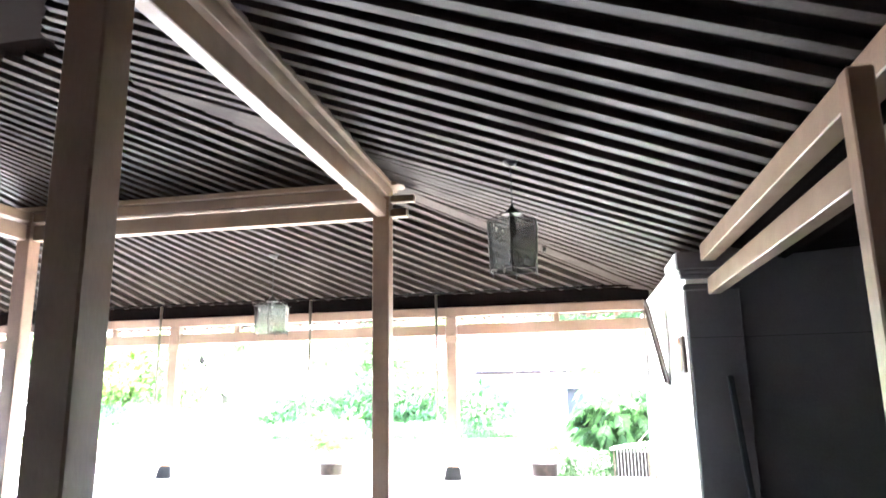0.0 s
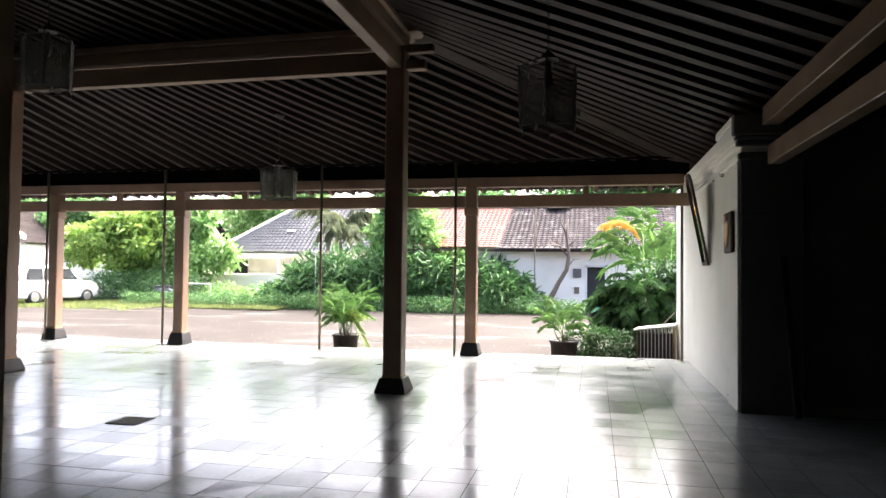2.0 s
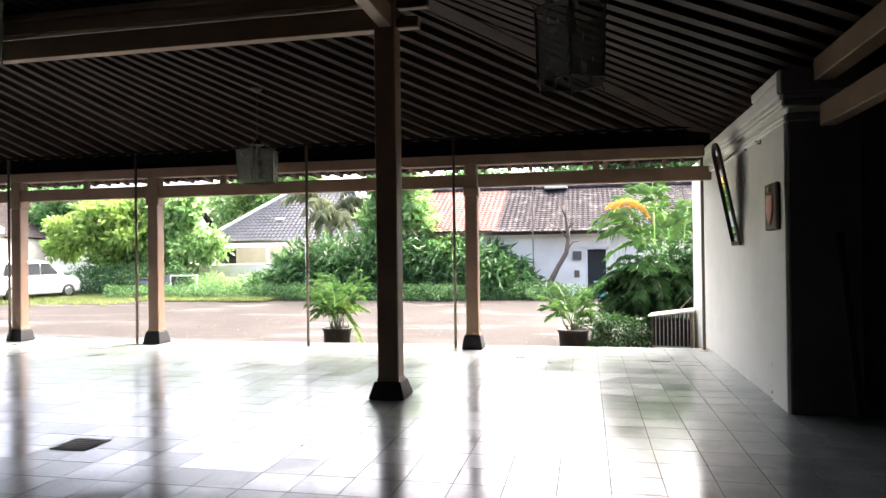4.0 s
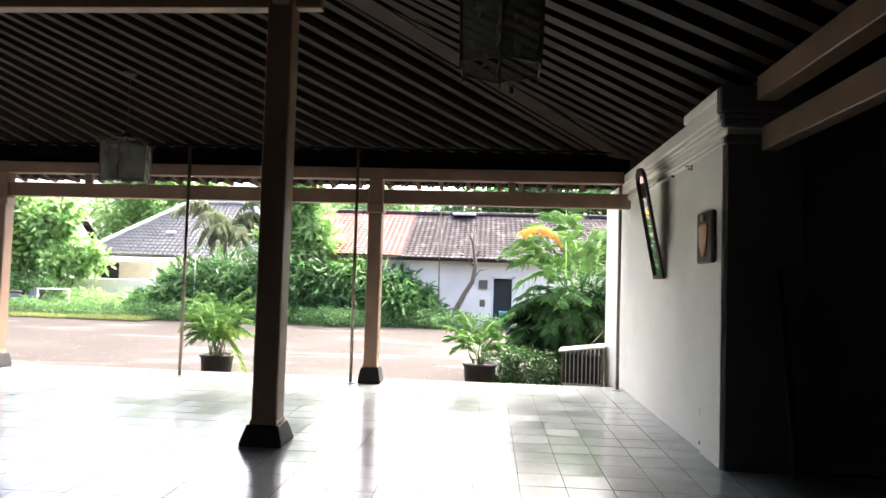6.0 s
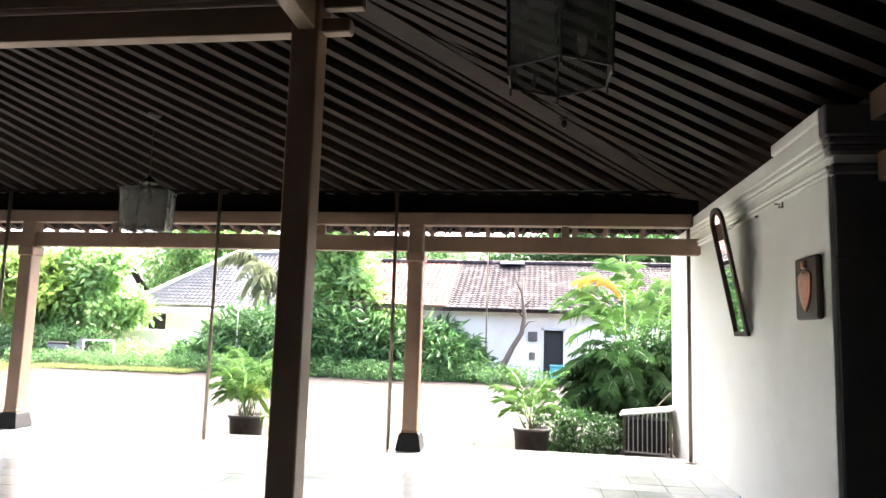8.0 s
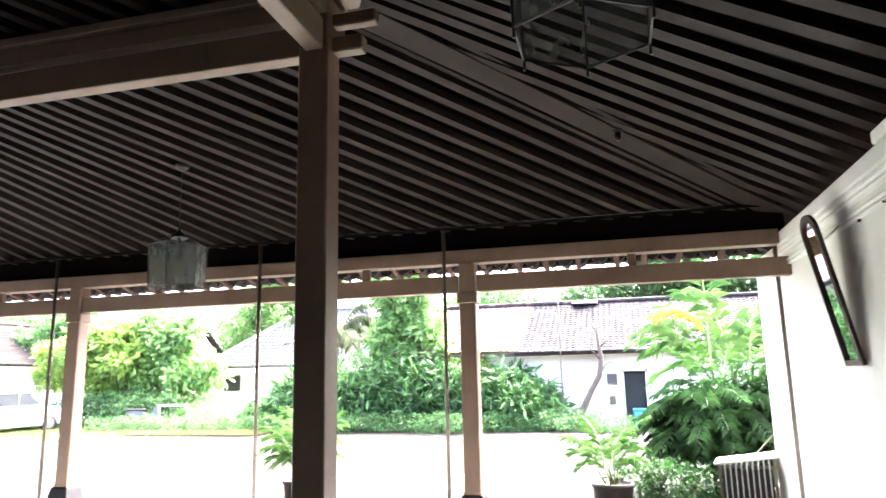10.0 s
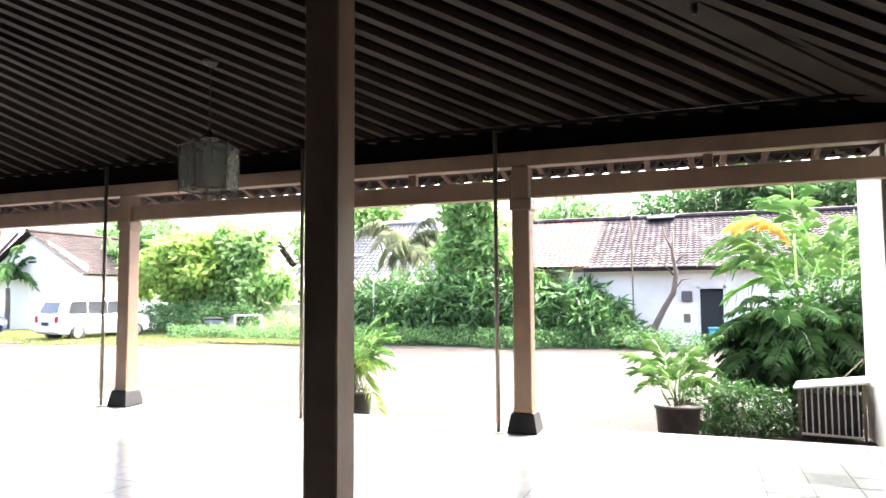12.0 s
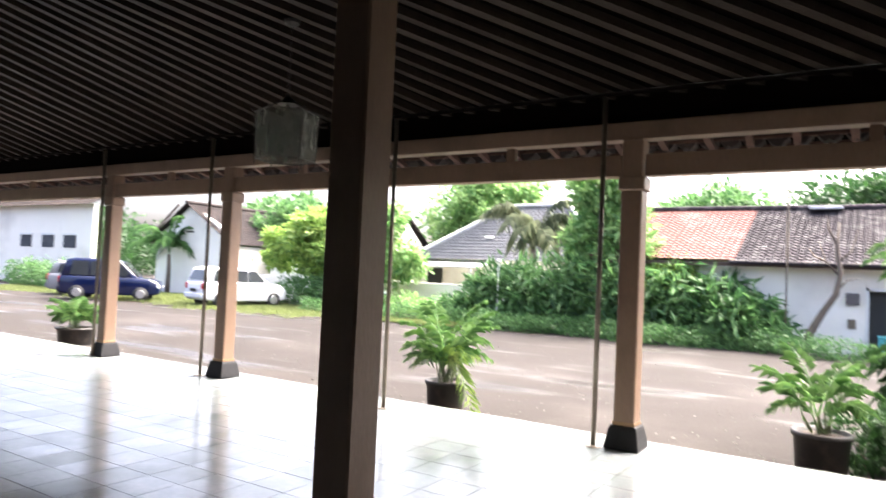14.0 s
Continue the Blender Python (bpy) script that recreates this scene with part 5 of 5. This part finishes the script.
def car(name, at, turn, paint, label, length=4.2, width=1.66, height=1.62, van=False):
    """Heads along +x. Body, greenhouse, wheels, lamps and bumpers."""
    ob = empty(name, at, turn)
    L, W = length / 2, width / 2

    def ring(w, lo, hi, r=0.12):
        return [(-w, lo), (-w - 0.0, hi - r), (-w + r * 0.7, hi), (w - r * 0.7, hi), (w, hi - r), (w, lo), (w - 0.06, lo - 0.06), (-w + 0.06, lo - 0.06)]
    hood = 0.88 if not van else 0.98
    belt = 0.98 if not van else 1.02
    bm = bmesh.new()
    loft(bm, [(-L, ring(W * 0.86, 0.42, belt - 0.08)), (-L + 0.08, ring(W * 0.96, 0.34, belt)), (-L * 0.6, ring(W, 0.3, belt)), (L * 0.2, ring(W, 0.3, belt)), (L * 0.48, ring(W, 0.3, belt - 0.02)), (L * 0.8, ring(W * 0.97, 0.32, hood)), (L - 0.06, ring(W * 0.86, 0.36, hood - 0.14)), (L, ring(W * 0.8, 0.42, hood - 0.24))])
    bmesh.ops.bevel(bm, geom=list(bm.edges), offset=0.012, segments=1, affect="EDGES")
    smooth(part("body", bm, paint, ob))
    r0 = -L + 0.1 if van else -L + 0.18
    bm = bmesh.new()
    loft(bm, [(r0, ring(W * 0.9, belt - 0.05, belt + 0.05, 0.03)), (r0 + 0.18, ring(W * 0.84, belt - 0.05, height - 0.08, 0.1)), (r0 + 0.5, ring(W * 0.82, belt - 0.05, height, 0.1)), (0.0, ring(W * 0.82, belt - 0.05, height, 0.1)), (L * 0.18, ring(W * 0.82, belt - 0.05, height - 0.06, 0.1)), (L * 0.56, ring(W * 0.88, belt - 0.08, belt, 0.03))])
    gh = smooth(part("cabin", bm, paint, ob))
    for s in (-1, 1):
        for xa, xb, ta, tb in ((r0 + 0.34, -L * 0.42, r0 + 0.44, -L * 0.42), (-L * 0.38, 0.0, -L * 0.38, 0.0), (0.06, L * 0.46, 0.06, L * 0.2)):
            bm = bmesh.new()
            v = [bm.verts.new((xx, s * (W * 0.885 + 0.004 - (zz - belt) * 0.055 / 0.5 * W * 0.55), zz)) for xx, zz in ((xa, belt + 0.04), (xb, belt + 0.04), (tb, height - 0.13), (ta, height - 0.13))]
            bm.faces.new(v)
            g = bmesh.ops.extrude_face_region(bm, geom=list(bm.faces))
            bmesh.ops.translate(bm, verts=[q for q in g["geom"] if isinstance(q, bmesh.types.BMVert)], vec=(0, s * 0.012, 0))
            part("side_window", bm, M_CARGLASS, ob)
        bm = bmesh.new()
        part("mirror", box(bm, (L * 0.36, s * (W + 0.02) - 0.05, belt), (L * 0.44, s * (W + 0.02) + 0.09 * s + 0.05, belt + 0.14), 0.02), paint, ob)
        part("tail_lamp", box(bmesh.new(), (-L - 0.01, s * W * 0.78 - 0.1, 0.72), (-L + 0.14, s * W * 0.78 + 0.1, 0.98), 0.02), M_REDLAMP, ob, "red tail lamp")
        part("headlight", box(bmesh.new(), (L - 0.16, s * W * 0.7 - 0.14, 0.58), (L + 0.005, s * W * 0.7 + 0.1, 0.74), 0.03), M_WHITEP, ob)
        for wx in (-L * 0.62, L * 0.64):
            wh = smooth(part("wheel", tube(bmesh.new(), [(wx, s * (W - 0.2), 0.31), (wx, s * (W + 0.015), 0.31)], [0.31, 0.31], 24), M_TYRE, ob))
            part("rim", tube(bmesh.new(), [(wx, s * (W + 0.0), 0.31), (wx, s * (W + 0.03), 0.31)], [0.2, 0.17], 16), M_RIM, wh)
    bm = bmesh.new()
    v = [bm.verts.new(p) for p in ((r0 - 0.012, -W * 0.72, belt + 0.08), (r0 - 0.012, W * 0.72, belt + 0.08), (r0 + 0.165, W * 0.66, height - 0.14), (r0 + 0.165, -W * 0.66, height - 0.14))]
    bm.faces.new(v)
    bmesh.ops.translate(bm, verts=bm.verts, vec=(-0.02, 0, 0))
    part("rear_window", bm, M_CARGLASS, ob)
    bm = bmesh.new()
    v = [bm.verts.new(p) for p in ((L * 0.55, -W * 0.78, belt + 0.03), (L * 0.55, W * 0.78, belt + 0.03), (L * 0.22, W * 0.68, height - 0.12), (L * 0.22, -W * 0.68, height - 0.12))]
    bm.faces.new(v)
    bmesh.ops.translate(bm, verts=bm.verts, vec=(0.03, 0, 0.03))
    part("windscreen", bm, M_CARGLASS, ob)
    part("rear_bumper", box(bmesh.new(), (-L - 0.06, -W * 0.88, 0.34), (-L + 0.1, W * 0.88, 0.56), 0.04), paint, ob)
    part("number_plate", box(bmesh.new(), (-L - 0.075, -0.22, 0.62), (-L - 0.03, 0.22, 0.74), 0.004), M_DARK, ob)
    return tagged(ob, label, "car")


car("parked_car", (-23.65, 27.2, GZ), 80, M_CARW, "white people carrier parked on the lawn edge", 4.0, 1.7, 1.66, True)
car("parked_van", (-28.7, 24.6, GZ), 47, M_CARB, "dark blue boxy van parked on the grass", 4.0, 1.68, 1.78, True)
car("parked_car", (-31.9, 25.9, GZ), 47, M_CARG, "grey car parked behind the blue van", 4.2, 1.66, 1.6, True)
# motorcycle and goal-like rack by the hedge
mc = tagged(empty("motorcycle", (-18.9, 29.2, GZ), 15), "dark parked motorcycle beside the hedge", "motorcycle")
for x in (-0.6, 0.6):
    bm = bmesh.new()
    tube(bm, [(x + 0.27 * math.cos(a), 0, 0.3 + 0.27 * math.sin(a)) for a in [2 * math.pi * k / 20 for k in range(21)]], 0.04, 6, False)
    wh = part("wheel", bm, M_TYRE, mc)
    part("rim", tube(bmesh.new(), [(x, -0.03, 0.3), (x, 0.03, 0.3)], 0.1, 10), M_RIM, wh)
part("body", loft(bmesh.new(), [(-0.75, [(-0.08, 0.62), (0.08, 0.62), (0.08, 0.74), (-0.08, 0.74)]), (-0.1, [(-0.12, 0.4), (0.12, 0.4), (0.12, 0.72), (-0.12, 0.72)]), (0.15, [(-0.1, 0.3), (0.1, 0.3), (0.1, 0.5), (-0.1, 0.5)]), (0.5, [(-0.1, 0.6), (0.1, 0.6), (0.1, 0.98), (-0.1, 0.98)])]), M_CARG, mc)
part("seat", box(bmesh.new(), (-0.75, -0.12, 0.72), (0.0, 0.12, 0.82), 0.04), M_TYRE, mc)
part("handlebar", tube(bmesh.new(), [(0.42, -0.34, 1.02), (0.48, 0, 0.98), (0.42, 0.34, 1.02)], 0.014, 6), M_IRON, mc)
part("fork", tube(bmesh.new(), [(0.62, 0.06, 0.3), (0.48, 0.06, 0.98)], 0.02, 6), M_STEEL, mc)
fr = tagged(empty("pipe_frame", (-17.2, 28.6, GZ), 4), "white pipe frame standing on the lawn", "frame")
for x in (-0.6, 0.6):
    part("post", tube(bmesh.new(), [(x, 0, 0), (x, 0, 0.95)], 0.03, 8), M_WHITEP, fr)
part("rail", tube(bmesh.new(), [(-0.6, 0, 0.93), (0.6, 0, 0.93)], 0.028, 8), M_WHITEP, fr)
lp = tagged(empty("lamp_pole", (-11.6, 28.4, GZ)), "slim white garden pole by the shrubs", "pole")
part("pipe", tube(bmesh.new(), [(0, 0, 0), (0, 0, 2.3)], [0.03, 0.025], 8), M_WHITEP, lp)
part("head", lathe(bmesh.new(), [(0.05, 2.28), (0.09, 2.33), (0.05, 2.4)], 10), M_WHITEP, lp)

gr = tagged(empty("floor_grate", (-4.55, 7.46, 0)), "small dark metal floor grate among the tiles", "grate")
boxed("rim", (-0.16, -0.16, 0.0), (0.16, 0.16, 0.006), M_IRON, gr, 0.002)
for i in range(6):
    boxed("slat", (-0.14, -0.13 + 0.047 * i, 0.006), (0.14, -0.105 + 0.047 * i, 0.010), M_STEEL, gr, 0.001)

# ---- floor tiles ----
TS, GAP = 0.34, 0.006
tb = box(bmesh.new(), (0, 0, -0.03), (TS - GAP, TS - GAP, 0.0))
tm = bpy.data.meshes.new("tile")
tb.to_mesh(tm)
tb.free()
tm.materials.append(M_TILE)
rest_v, rest_f = [], []
for i in range(-25, int(22 / TS)):
    for j in range(int((EDGE + 3.2) / TS)):
        x, y = WX - 0.002 - (i + 1) * TS, EDGE - (j + 1) * TS
        if x < -18.9 or x > 8.6 or y < -3.2 or (x + TS > WX + 0.02 and y + TS > NY - 0.02):
            continue
        if -3.1 < x < 2.1 and 6.6 < y < 12.6:
            t = new("tile", tm)
            t.location, t.parent = (x, y, 0.0), floor
            t.rotation_euler = (R.normal(0, 0.0012), R.normal(0, 0.0012), 0)
        else:
            k = len(rest_v)
            s = TS - GAP
            dz = R.normal(0, 0.0006, 4)
            rest_v += [(x, y, -0.001 + dz[0]), (x + s, y, -0.001 + dz[1]), (x + s, y + s, -0.001 + dz[2]), (x, y + s, -0.001 + dz[3]),
                       (x, y, -0.02), (x + s, y, -0.02), (x + s, y + s, -0.02), (x, y + s, -0.02)]
            rest_f += [(k, k + 1, k + 2, k + 3), (k, k + 4, k + 5, k + 1), (k + 1, k + 5, k + 6, k + 2), (k + 2, k + 6, k + 7, k + 3), (k + 3, k + 7, k + 4, k)]
me = bpy.data.meshes.new("tiles")
me.from_pydata(rest_v, [], rest_f)
tagged(link("tiles", me, M_TILE, floor), kind="stuff")
